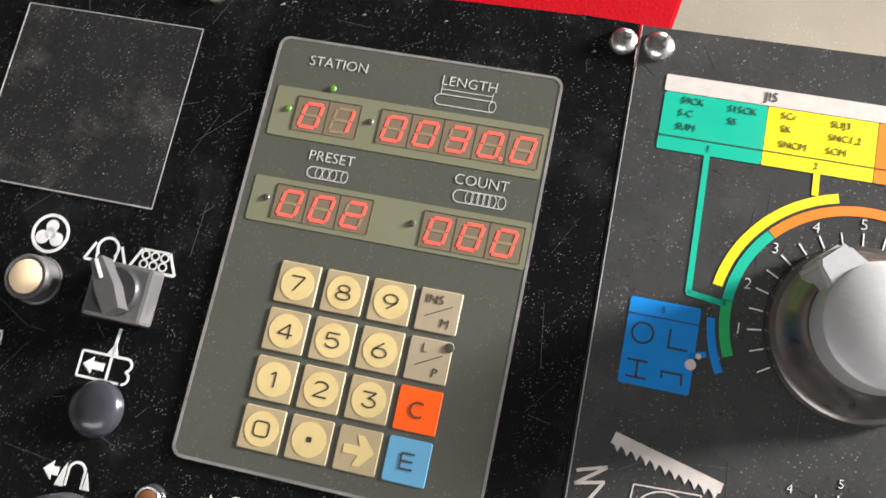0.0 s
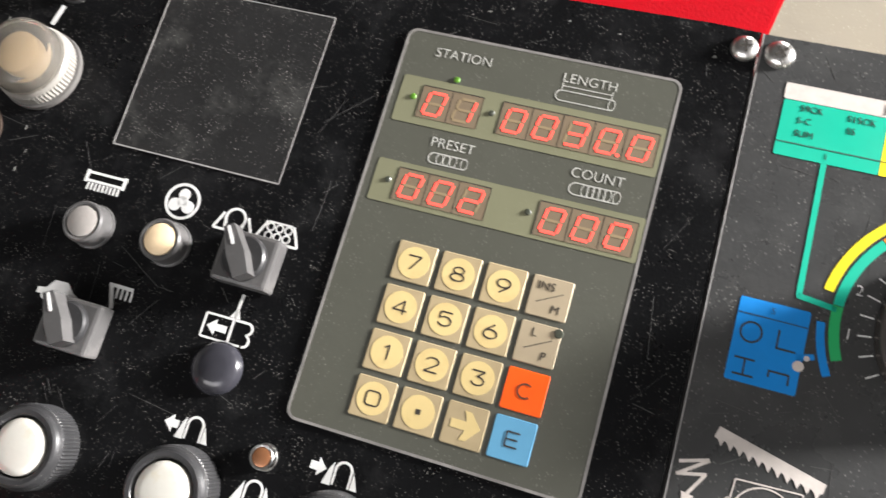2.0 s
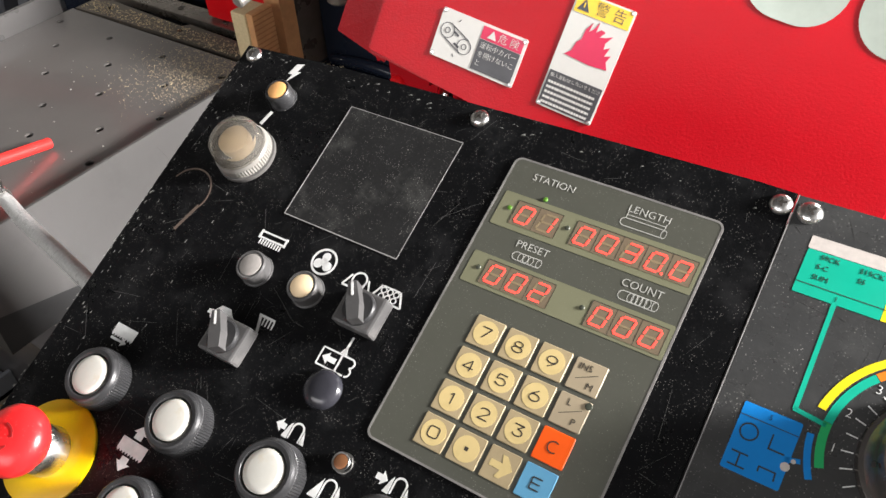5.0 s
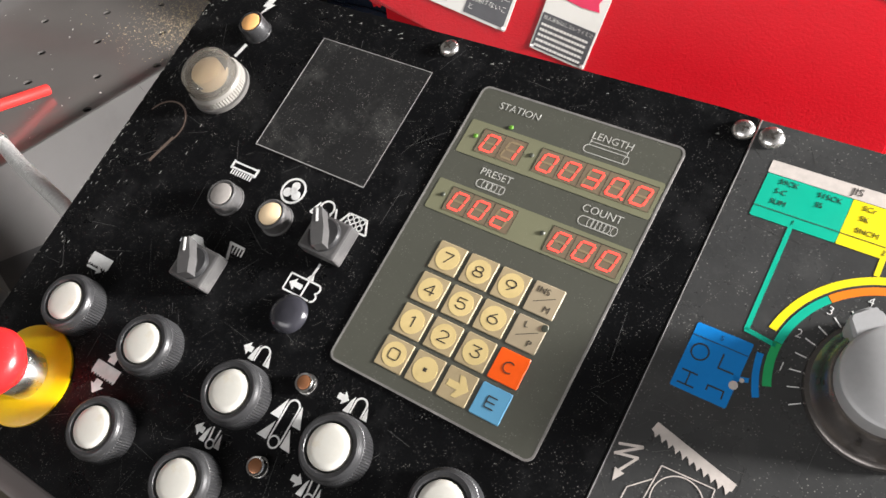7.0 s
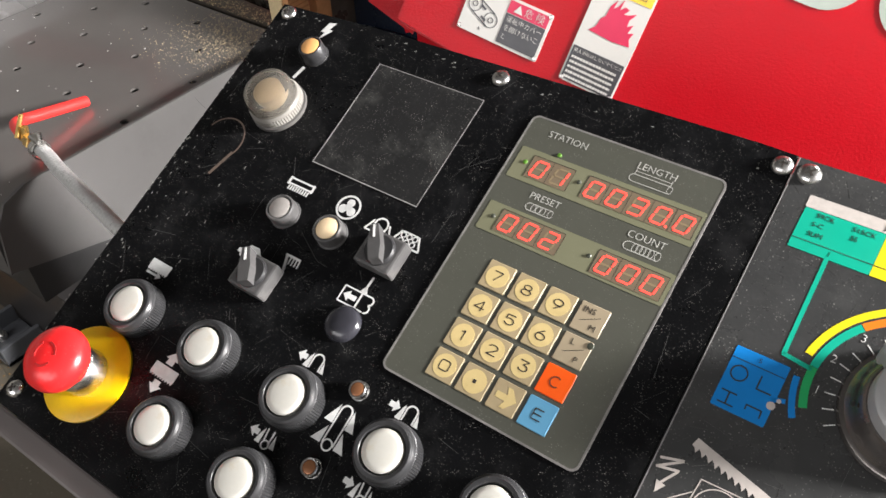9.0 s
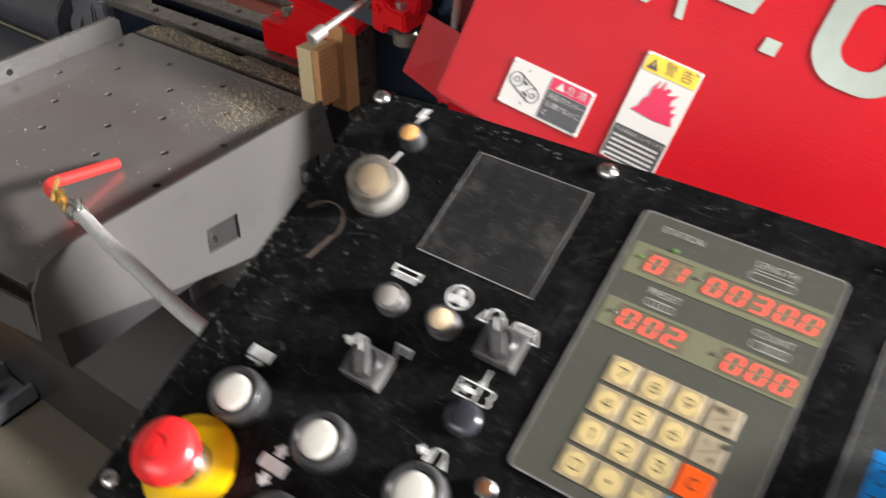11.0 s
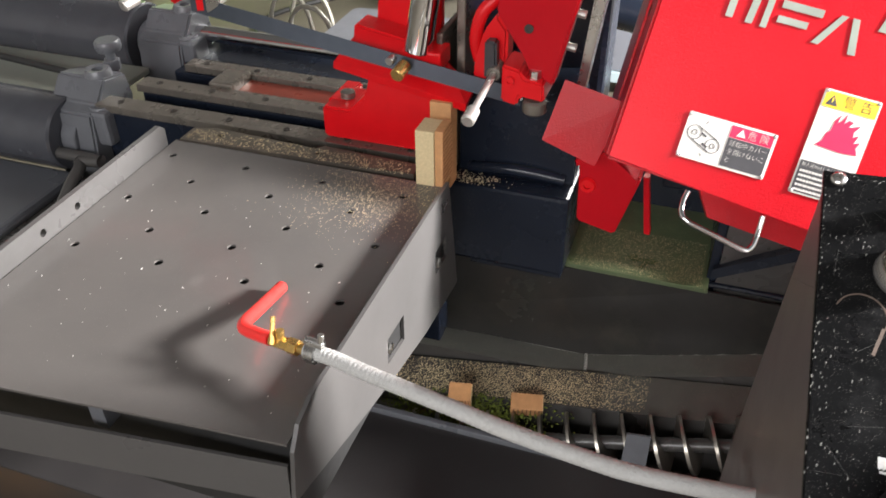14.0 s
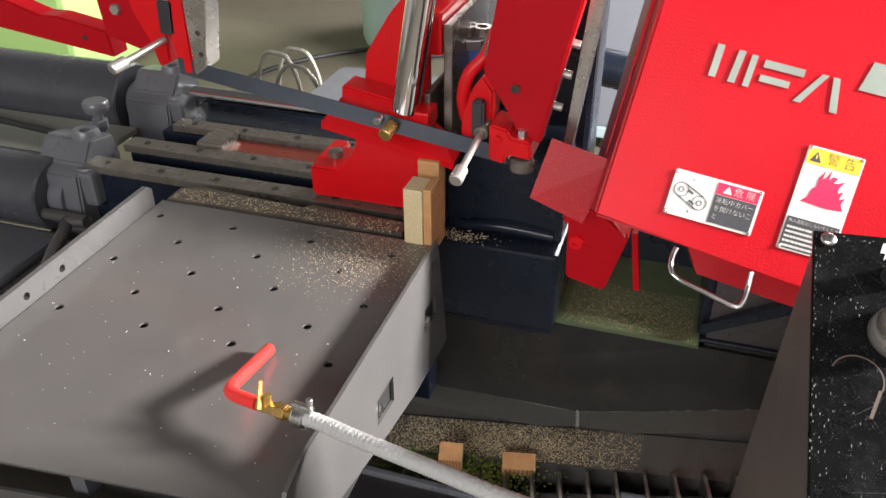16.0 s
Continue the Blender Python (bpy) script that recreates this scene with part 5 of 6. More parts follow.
for i in range(150):
    x, y, a, l = random.uniform(-246, 108), random.uniform(-195, 112), random.uniform(0, 3.14), random.uniform(4, 26)
    if -34 < x < 90 and -74 < y < 102:
        continue
    prism(sc, mm(stroke((x, y), (x + l * math.cos(a), y + l * math.sin(a)), random.uniform(0.08, 0.22))), 0.00004, 0.00009)
part("scratch", sc, mat("fine grey scratch", (0.07, 0.069, 0.066), 0.5), left)["kind"] = "stuff"
sc = bmesh.new()
for i in range(60):
    x, y, a, l = random.uniform(118, 225), random.uniform(-70, 126), random.uniform(0, 3.14), random.uniform(3, 16)
    prism(sc, mm(stroke((x, y), (x + l * math.cos(a), y + l * math.sin(a)), random.uniform(0.08, 0.2))), 0.00024, 0.00029)
part("scratch", sc, mat("fine grey scratch", (0.055, 0.053, 0.05), 0.5), right)["kind"] = "stuff"
# the brown rubbed arc beside the clear lamp
flat("rubbed_arc", [arc_band(-222, 8, 15.5, 16.6, -25, 160, 20), stroke((-208, 2), (-214, -18), 2.2)], mat("rubbed brown scuff", (0.13, 0.095, 0.075), 0.5, var=0.3, scale=120), left, 0.04, 0.05)
# glued clear film with a pale edge
win = part("clear_film", prism(bmesh.new(), mm(rrect(-149, -67.5, 18.5, 99, 0.8)), 0.0001, 0.0004), CLEAR_FILM, C, "clear film patch with pale edges")
flat("film_edge", [stroke((-149, 18.3), (-149, 99), 0.55), stroke((-149, 99), (-67.5, 99), 0.4), stroke((-67.5, 99), (-67.5, 18.5), 0.45), stroke((-67.5, 18.5), (-149, 18.5), 0.6)], mat("greyish film edge", (0.30, 0.29, 0.28), 0.5, var=0.6, scale=120), win, 0.42, 0.12)


def cross_screw(x, y, parent, tilt=15, s=1.0):
    b = lathe(bmesh.new(), [(0, 3.3 * MM), (2.4 * MM, 3.1 * MM), (4.6 * MM, 2.2 * MM), (5.6 * MM, 0.9 * MM), (5.8 * MM, 0), (0, 0)], 28, pose(x * MM, y * MM, 0.0003) @ Matrix.Scale(s, 4))
    ob = part("screw", b, STEEL, parent, "cross-head screw", smooth=True)
    c = bmesh.new()
    for k in (0, 90):
        box(c, -2.6 * MM, 2.6 * MM, -0.55 * MM, 0.55 * MM, 2.4 * MM, 3.45 * MM, pose(x * MM, y * MM, 0.0003, 0, 0, tilt + k) @ Matrix.Scale(s, 4))
    part("cross_slot", c, INK_AND_HOLES, ob)
    return ob


for x, y, a in ((-241, 113, 20), (-66, 117.5, 60), (107, 121.3, 10), (-238, -194, 35)):
    cross_screw(x, y, C, a)
cross_screw(121, 121.3, C, 40, 1.08)

# --- keypad unit ---
pad = thing("keypad_unit", PM, "olive grey membrane keypad with lit red digits in the panel", "keypad")
part("film", prism(bmesh.new(), mm(rrect(-32, 86, -72.6, 101, 4)), 0.0002, 0.0010), PAD_GREY, pad)
rim = holed(bmesh.new(), mm(rrect(-32.7, 86.7, -73.3, 101.7, 4.6)), [mm(rrect(-31.6, 85.6, -72.2, 100.6, 3.7))], 0.0001, 0.00115)
part("keypad_edge", rim, PAD_RIM, pad)
flat("display_strip", [rrect(-28.3, 84.6, 58.2, 79.6, 1)], PAD_CLEAR, pad, 1.05, 0.15)
flat("display_strip", [rrect(-27.8, 85.2, 21.8, 40.6, 1)], PAD_CLEAR, pad, 1.05, 0.15)
SEG = {"0": "abcdef", "1": "bc", "2": "abged", "3": "abgcd"}


def digit(ch, cx, cy, parent, dot=False):
    w, h, t, k = 3.6, 5.0, 1.15, 0.17
    seg = {"a": ((-w, h), (w, h)), "d": ((-w, -h), (w, -h)), "g": ((-w, 0), (w, 0)), "f": ((-w, 0), (-w, h)), "b": ((w, 0), (w, h)), "e": ((-w, -h), (-w, 0)), "c": ((w, -h), (w, 0))}
    lit, dim = [], []
    for s, (p, q) in seg.items():
        d = math.hypot(q[0] - p[0], q[1] - p[1])
        g = 0.45
        p2 = (p[0] + (q[0] - p[0]) * g / d, p[1] + (q[1] - p[1]) * g / d)
        q2 = (q[0] - (q[0] - p[0]) * g / d, q[1] - (q[1] - p[1]) * g / d)
        poly = [(cx + x + y * k, cy + y) for x, y in stroke(p2, q2, t)]
        (lit if s in SEG[ch] else dim).append(poly)
    if dot:
        lit.append(circ(cx + w + 1.3, cy - h, 0.75, 10))
    for poly in lit:
        flat("lit_segment", [poly], LED_RED, parent, 1.42, 0.10)
    for poly in dim:
        flat("unlit_segment", [poly], LED_DIM, parent, 1.40, 0.06)


def display(x0, x1, y0, y1, text, first, step, cy, dot_at=-1):
    ob = flat("display_window", [rrect(x0, x1, y0, y1, 0.4)], LED_WINDOW, pad, 1.22, 0.14)
    for i in range(1, len(text)):
        flat("cell_line", [stroke((first + step * (i - 0.5), y0), (first + step * (i - 0.5), y1), 0.25)], INK_AND_HOLES, ob, 1.38, 0.05)
    flat("window_edge", [stroke((x0, y1), (x1, y1), 0.35), stroke((x0, y0), (x0, y1), 0.35), stroke((x1, y0), (x1, y1), 0.2)], INK_AND_HOLES, ob, 1.38, 0.05)
    for i, c in enumerate(text):
        digit(c, first + step * i, cy, ob, i == dot_at)


display(-18.5, 8.5, 61.6, 76.2, "01", -11.6, 13.2, 68.6)
display(17.0, 82.8, 61.8, 76.4, "00300", 23.4, 13.2, 68.8, 3)
display(-17.8, 22.2, 24.0, 38.2, "002", -11.0, 13.2, 30.9)
display(43.0, 83.0, 23.6, 38.0, "000", 49.6, 13.2, 30.7)
for x, y, mtl in ((-21.8, 70.2, LED_GREEN), (13.2, 70.2, LED_OFF), (-21.3, 31.8, LED_OFF), (39.2, 32.0, LED_OFF), (-5.3, 81.6, LED_GREEN)):
    part("indicator", lathe(bmesh.new(), [(0, 0.0018), (0.0010, 0.0017), (0.0014, 0.0013), (0.0014, 0.0010), (0, 0.0010)], 14, pose(x * MM, y * MM, 0.0001)), mtl, pad)
for t, x, y in (("STATION", -5.3, 92.3), ("LENGTH", 49.8, 92.6), ("PRESET", 1.2, 52.2), ("COUNT", 62.6, 52.8)):
    words("caption", t, 6.1, x, y, 1.08, PALE_INK, pad)


def bar_icon(cx, cy, w, h, rings):
    out = [stroke((cx - w / 2 + h / 2, cy + h / 2), (cx + w / 2 - h * .3, cy + h / 2), 0.35), stroke((cx - w / 2 + h / 2, cy - h / 2), (cx + w / 2 - h * .3, cy - h / 2), 0.35), arc_band(cx - w / 2 + h / 2, cy, h / 2 - .18, h / 2 + .18, 90, 270, 10)]
    for x in rings + [cx + w / 2 - h * 0.3]:
        out += [[(x + (px - x) * 0.6, py) for px, py in arc_band(x, cy, h / 2 - 0.2, h / 2 + 0.2, 0, 359, 16)]]
    return out


flat("length_picture", bar_icon(49.5, 84.6, 25, 4.6, []) + [stroke((39, 89), (60, 89), 0.3), stroke((39, 87), (39, 90.5), 0.3), stroke((60, 87), (60, 90.5), 0.3)], PALE_INK, pad, 1.08, 0.1)
flat("preset_picture", bar_icon(1, 45.4, 17, 4.6, [-2.6, 0.4, 3.4]), PALE_INK, pad, 1.08, 0.1)
flat("count_picture", bar_icon(63, 46.2, 21, 5, [59, 61.3, 63.6, 65.9, 68.2]), PALE_INK, pad, 1.08, 0.1)


def poly_line(pts, w):
    return [stroke(a, b, w) for a, b in zip(pts, pts[1:])]


def bend(cx, cy, rx, ry, a0, a1, n=12):
    return [(cx + rx * math.cos(radians(a0 + (a1 - a0) * i / n)), cy + ry * math.sin(radians(a0 + (a1 - a0) * i / n))) for i in range(n + 1)]


def wide_digit(ch, x, y):
    """Thin wide numerals of the keypad as strokes, about 5.6 by 5.8."""
    lines = {
        "0": [rrect(-2.9, 2.9, -2.8, 2.8, 1.5, 6) + [(2.9, 1.3)]],
        "1": [[(-1.3, 1.7), (0.5, 2.9), (0.5, -2.9)]],
        "2": [bend(0, 1.3, 2.6, 1.55, 165, -35) + [(-2.6, -2.8), (2.8, -2.8)]],
        "3": [[(-2.6, 2.8), (2.5, 2.8), (-0.4, 0.5)] + bend(0.2, -1.15, 2.5, 1.65, 95, -165)],
        "4": [[(1.4, -2.9), (1.4, 2.8), (-3.0, -1.3), (3.0, -1.3)]],
        "5": [[(2.5, 2.8), (-2.1, 2.8), (-2.4, 0.3)] + bend(0, -0.95, 2.7, 1.85, 140, -160)],
        "6": [[(1.2, 2.9), (-2.2, 0.4)] + bend(0, -1.05, 2.7, 1.75, 150, -210, 20)],
        "7": [[(-2.7, 2.8), (2.7, 2.8), (-1.0, -2.9)]],
        "8": [bend(0, 1.45, 2.2, 1.35, 0, 360, 18), bend(0, -1.35, 2.8, 1.5, 0, 360, 18)],
        "9": [[(-1.2, -2.9), (2.2, -0.4)] + bend(0, 1.05, 2.7, 1.75, -30, 330, 20)],
        "C": [bend(0, 0, 2.9, 2.8, 50, 310, 16)],
        "E": [[(2.5, 2.8), (-2.4, 2.8), (-2.4, -2.8), (2.5, -2.8)], [(-2.4, 0), (2.2, 0)]],
    }[ch]
    return [[(x + px, y + py) for px, py in q] for ln in lines for q in poly_line(ln, 0.62)]


PITCH = 18.86
KEY_ROWS = (("7", "8", "9", "INS"), ("4", "5", "6", "L"), ("1", "2", "3", "C"), ("0", ".", ">", "E"))
kmesh = None
for r, row in enumerate(KEY_ROWS):
    for c, k in enumerate(row):
        x, y = c * PITCH, -r * PITCH
        m = KEY_ORANGE if k == "C" else KEY_BLUE if k == "E" else KEY_PLAIN if k in ("INS", "L") else KEY_TAN
        b = bmesh.new()
        prism(b, mm(rrect(x - 8.2, x + 8.2, y - 8.2, y + 8.2, 0.8, 3)), 0.0010, 0.0015)
        bmesh.ops.bevel(b, geom=[e for e in b.edges if all(v.co.z > 0.0014 for v in e.verts)], offset=0.0003, segments=1, affect='EDGES')
        key = part("key", b, m, pad, {"C": "orange clear key", "E": "light blue enter key"}.get(k, ""))
        if k in "0123456789.":
            flat("disc", [circ(x, y, 6.6, 32)], KEY_CREAM, key, 1.52, 0.12)
        if k == ".":
            flat("point", [rrect(x - 1, x + 1, y - 1, y + 1, 0.2)], INK_AND_HOLES, key, 1.68, 0.06)
        elif k == ">":
            flat("arrow", [[(x - 5.5, y - 1.7), (x + 0.5, y - 1.7), (x - 1.0, y - 5.6), (x + 1.6, y - 5.6), (x + 6.4, y), (x + 1.6, y + 5.6), (x - 1.0, y + 5.6), (x + 0.5, y + 1.7), (x - 5.5, y + 1.7)]], KEY_CREAM, key, 1.52, 0.14)
        elif k in ("INS", "L"):
            words("legend", "INS" if k == "INS" else "L", 4.9, x - 2.2, y + 4.2, 1.55, INK_AND_HOLES, key)
            words("legend", "M" if k == "INS" else "P", 4.9, x + 3.2, y - 4.4, 1.55, INK_AND_HOLES, key)
            flat("slash", [stroke((x - 5, y - 2.6), (x + 5, y + 2.6), 0.35)], INK_AND_HOLES, key, 1.55, 0.08)
        else:
            flat("legend", wide_digit(k, x, y), INK_AND_HOLES, key, 1.68, 0.08)
part("indicator", lathe(bmesh.new(), [(0, 0.0021), (0.0016, 0.0020), (0.0019, 0.0015), (0.0019, 0.0010), (0, 0.0010)], 16, pose(0.0635, -0.0128, 0)), LED_OFF, pad)


# --- push buttons ---
def knurl_ring(r, h, n=72, depth=0.0004, wall=0.0055):
    """A knurled collar with a rounded glossy top bezel."""
    b = bmesh.new()
    k = n * 2
    rings = []
    for rad, z, cut in ((r, 0, 1), (r, h - 0.0042, 1), (r - 0.0006, h - 0.0036, 0), (r - 0.0010, h - 0.0022, 0), (r - 0.0017, h - 0.0007, 0), (r - 0.0026, h, 0),
                        (r - wall + 0.0008, h - 0.0002, 0), (r - wall, h - 0.0012, 0), (r - wall - 0.0004, h - 0.005, 0)):
        rings.append([b.verts.new(((rad - (depth if cut and i % 2 else 0)) * math.cos(2 * math.pi * i / k), (rad - (depth if cut and i % 2 else 0)) * math.sin(2 * math.pi * i / k), z)) for i in range(k)])
    for a, c in zip(rings, rings[1:]):
        for i in range(k):
            j = (i + 1) % k
            b.faces.new((a[i], a[j], c[j], c[i]))
    return b


ring_mesh = cap_mesh = None
for x, y, tone in ((-192.6, -115.5, 0), (-129.0, -113.8, 0), (-126.7, -163.4, 0), (-65.3, -112.2, 0), (-64.0, -162.0, 0), (-0.3, -110.8, 0), (62.0, -108, 0)):
    m = pose(x * MM, y * MM, 0.0, 0, 0, x)
    rg = part("push_button", ring_mesh or knurl_ring(0.0174, 0.0152, wall=0.0052), BLACK_PLASTIC, C, "" if ring_mesh else "black knurled push button with a yellowed white cap", m)
    rg["label"] = "black knurled push button with a yellowed white cap"
    ring_mesh = rg.data
    cp = part("cap", cap_mesh or lathe(bmesh.new(), [(0, 0.0156), (0.008, 0.0155), (0.0104, 0.0151), (0.0113, 0.0142), (0.0115, 0.010), (0, 0.010)], 40), CREAM_CAP, rg, smooth=True)
    cap_mesh = cp.data


def lamp(name, x, y, r, h, lens, body, label):
    ob = part(name, lathe(bmesh.new(), [(r * 0.80, h * 0.92), (r * 0.92, h * 0.94), (r, h * 0.86), (r * 1.02, 0.001), (r * 1.08, 0.0008), (r * 1.10, 0), (0, 0), (0, h * 0.7), (r * 0.80, h * 0.7), (r * 0.80, h * 0.92)], 32, pose(x * MM, y * MM, 0)), body, C, label, smooth=True)
    part("lens", lathe(bmesh.new(), [(0, h), (r * 0.55, h * 0.99), (r * 0.74, h * 0.93), (r * 0.79, h * 0.8), (0, h * 0.8)], 32, pose(x * MM, y * MM, 0)), lens, ob, smooth=True)
    return ob


lamp("pilot_lamp", -198, 89, 0.0084, 0.0115, ORANGE_LENS, BLACK_PLASTIC, "small amber pilot lamp")
lamp("pilot_button", -143.4, -20, 0.0092, 0.0100, GREY_LENS, GREY_PLASTIC, "small grey round button")
lamp("pilot_button", -106.2, -18.8, 0.0092, 0.0100, WARM_LENS, GREY_PLASTIC, "small warm white round button")
lamp("led_holder", -35.2, -90.3, 0.0050, 0.0052, COPPER, STEEL, "steel led holder with copper tip")
lamp("led_holder", -35.2, -137.2, 0.0050, 0.0052, COPPER, STEEL, "steel led holder with copper tip")
part("blank_button", lathe(bmesh.new(), [(0, 0.0062), (0.006, 0.0058), (0.010, 0.0044), (0.0118, 0.0022), (0.0124, 0.0), (0, 0)], 36, pose(-0.0668, -0.0628, 0) @ Matrix.Scale(0.9, 4)), DARK_LENS, C, "dark glossy domed button", smooth=True)
# clear lamp cover over an amber bulb disc
lb = part("big_pilot_lamp", knurl_ring(0.0200, 0.010, 60, 0.0006, 0.0025), mat("frosted knurled ring", (0.21, 0.20, 0.18), 0.35, var=0.15), C, "clear capped pilot lamp with amber centre", pose(-0.1968, 0.0440, 0.004) @ Matrix.Diagonal((0.93, 0.93, 0.86, 1)))
part("cover", lathe(bmesh.new(), [(0, 0.0235), (0.0135, 0.0230), (0.0170, 0.0205), (0.0182, 0.0160), (0.0186, 0.008), (0.0172, 0.008), (0.0168, 0.0155), (0.0155, 0.0190), (0.0125, 0.0212), (0, 0.0218)], 40), CLEAR, lb, "scuffed clear cover", smooth=True)
part("bulb_disc", lathe(bmesh.new(), [(0, 0.0200), (0.0085, 0.0195), (0.0105, 0.0180), (0.0110, 0.004), (0, 0.004)], 36), WARM_LENS, lb, smooth=True)
part("lamp_base", lathe(bmesh.new(), [(0, 0.009), (0.0175, 0.009), (0.0175, 0.0), (0.021, -0.001), (0.021, -0.004), (0, -0.004)], 40), mat("milky lamp base", (0.10, 0.095, 0.09), 0.4, var=0.15), lb, smooth=True)


def selector(x, y, turn):
    ob = part("selector_switch", boxm(-0.0118, 0.0118, -0.0105, 0.0105, 0.0, 0.0085, 0.0015), GREY_PLASTIC, C, "grey square selector switch", pose(x * MM, y * MM, 0) @ Matrix.Diagonal((1.06, 1.06, 1.25, 1)))
    part("collar", lathe(bmesh.new(), [(0, 0.0105), (0.0082, 0.0105), (0.0090, 0.0098), (0.0092, 0.0085), (0, 0.0085)], 32), BLACK_PLASTIC, ob, smooth=True)
    kn = part("lever", prism(bmesh.new(), mm([(-3.0, -9), (3.0, -9), (3.6, 0), (2.2, 11.5), (-2.2, 11.5), (-3.6, 0)]), 0.0100, 0.0165, pose(0, 0, 0, 0, 0, turn)), GREY_PLASTIC, ob)
    part("pointer_line", prism(bmesh.new(), mm(rrect(-0.6, 0.6, 3.5, 11, 0.3, 2)), 0.01655, 0.0168, pose(0, 0, 0, 0, 0, turn)), WHITE_INK, kn)
    return ob


selector(-66.5, -17.5, 32)
selector(-131.5, -63, 32)

# --- emergency stop ---
es = part("emergency_stop", lathe(bmesh.new(), [(0.014, 0.0020), (0.0290, 0.0020), (0.0300, 0.0014), (0.0300, 0.0), (0.014, 0.0), (0.014, 0.0020)], 56, pose(-0.1975, -0.1625, 0.0002)), ESTOP_YELLOW, C, "red mushroom emergency stop on a yellow disc", smooth=True)
em = pose(-0.1975, -0.1625, 0)
part("collar", lathe(bmesh.new(), [(0, 0.016), (0.0128, 0.016), (0.0140, 0.0145), (0.0145, 0.002), (0, 0.002)], 40, em), STEEL, es, "bright steel collar", smooth=True)
part("stem", lathe(bmesh.new(), [(0, 0.028), (0.0112, 0.028), (0.0116, 0.016), (0, 0.016)], 36, em), ESTOP_RED, es, smooth=True)
part("mushroom", lathe(bmesh.new(), [(0, 0.0390), (0.010, 0.0383), (0.0160, 0.0360), (0.0192, 0.0320), (0.0198, 0.0275), (0.0188, 0.0240), (0.012, 0.0235), (0, 0.0235)], 48, em), ESTOP_RED, es, "red mushroom head", smooth=True)
part("turn_arrow", prisms([mm(arc_band(0, 0, 6.5, 7.6, 20, 100, 10)), mm(arc_band(0, 0, 6.5, 7.6, 140, 220, 10)), mm(arc_band(0, 0, 6.5, 7.6, 260, 340, 10))], 0.0386, 0.0390, em), mat("dull red mark", (0.42, 0.02, 0.02), 0.4), es)

# --- white pictograms ---
W = lambda polys, label="": flat("pictogram", polys, WHITE_INK, left, 0.06, 0.12, label)
W([[(-205, 116), (-199.5, 117.5), (-201.6, 111), (-198.6, 111), (-205.2, 101.5), (-203.8, 107.8), (-207, 107.6)]])
W([stroke((-203, 67.5), (-200.5, 78), 2.4)])
# brush, wheel, bar, grid
W([stroke((-155, 3.4), (-137, 3.4), 1.1), stroke((-155, -0.4), (-137, -0.4), 1.1), stroke((-155.4, 4.4), (-155.4, -1.4), 1.6), stroke((-136.6, 4.4), (-136.6, -1.4), 1.6)] + [stroke((-153.5 + i * 1.9, -1.2), (-153.5 + i * 1.9, -4.6), 0.9) for i in range(9)])
W([arc_band(-107.3, 0.8, 7.0, 8.3, 0, 359.5, 32), circ(-107.3, 3.9, 2.7, 16), circ(-110.5, -1.2, 2.9, 16), circ(-104.1, -1.2, 2.9, 16), circ(-107.3, 0.8, 2.6, 12)])
W([arc_band(-81, -0.8, 3.9, 5.0, -40, 220, 20), stroke((-90, -6.4), (-84.6, -6.4), 1.1), stroke((-90, -6.4), (-86.6, 1), 1.1), stroke((-84.8, -6.4), (-85.4, -1), 0.9), stroke((-72, -6.4), (-77.4, -6.4), 1.1), stroke((-72, -6.4), (-75.4, 1), 1.1), stroke((-77.2, -6.4), (-76.6, -1), 0.9)])
W([stroke((-70.5, -6.6), (-50.5, -6.6), 1.1), stroke((-70.5, -6.6), (-66.5, 2), 1.1), stroke((-50.5, -6.6), (-54.5, 2), 1.1), stroke((-66, 2), (-55, 2), 0.8)] + [arc_band(-64.6 + i * 4.1, y, 1.3, 2.0, 0, 359, 10) for i in range(3) for y in (-4.0, -0.2)])
# car and pointing hand
W([[(-158, -51.5), (-154, -50.8), (-151, -46.8), (-144.5, -46.6), (-141, -50.2), (-138.4, -51.4), (-138, -54), (-158, -54)], circ(-153.5, -54.2, 2.0, 14), circ(-142.6, -54.2, 2.0, 14)])
W([stroke((-126, -42), (-114.5, -42), 1.5), stroke((-125, -42), (-121.5, -51.8), 1.8)] + [stroke((-121.5 + i * 2.3, -42.4), (-121.1 + i * 2.3, -47.2), 0.9) for i in range(4)])
# saw blades with teeth and arrows


def saw_icon(cx, cy, w, h, n, turn=0):
    pts = [(cx - w / 2, cy + h / 2), (cx + w / 2, cy + h / 2), (cx + w / 2, cy - h / 2)]
    for i in range(n):
        x = cx + w / 2 - w * (i + 1) / n
        pts += [(x + w / n * 0.5, cy - h / 2 - 1.5), (x, cy - h / 2)]
    return pts


W([saw_icon(-200.5, -86, 17, 6.6, 8), stroke((-208, -92), (-198.5, -92), 1.5), [(-199, -94.6), (-199, -89.6), (-195.2, -92)]])
W([saw_icon(-151, -137.5, 19, 7.0, 9), [(-154, -132.8), (-148.6, -132.8), (-148.6, -129.5), (-146.4, -129.5), (-151.2, -124.6), (-156, -129.5), (-154, -129.5)], [(-154, -143.4), (-148.8, -143.4), (-148.8, -146.4), (-146.4, -146.4), (-151.4, -151.4), (-156.4, -146.4), (-154, -146.4)]])
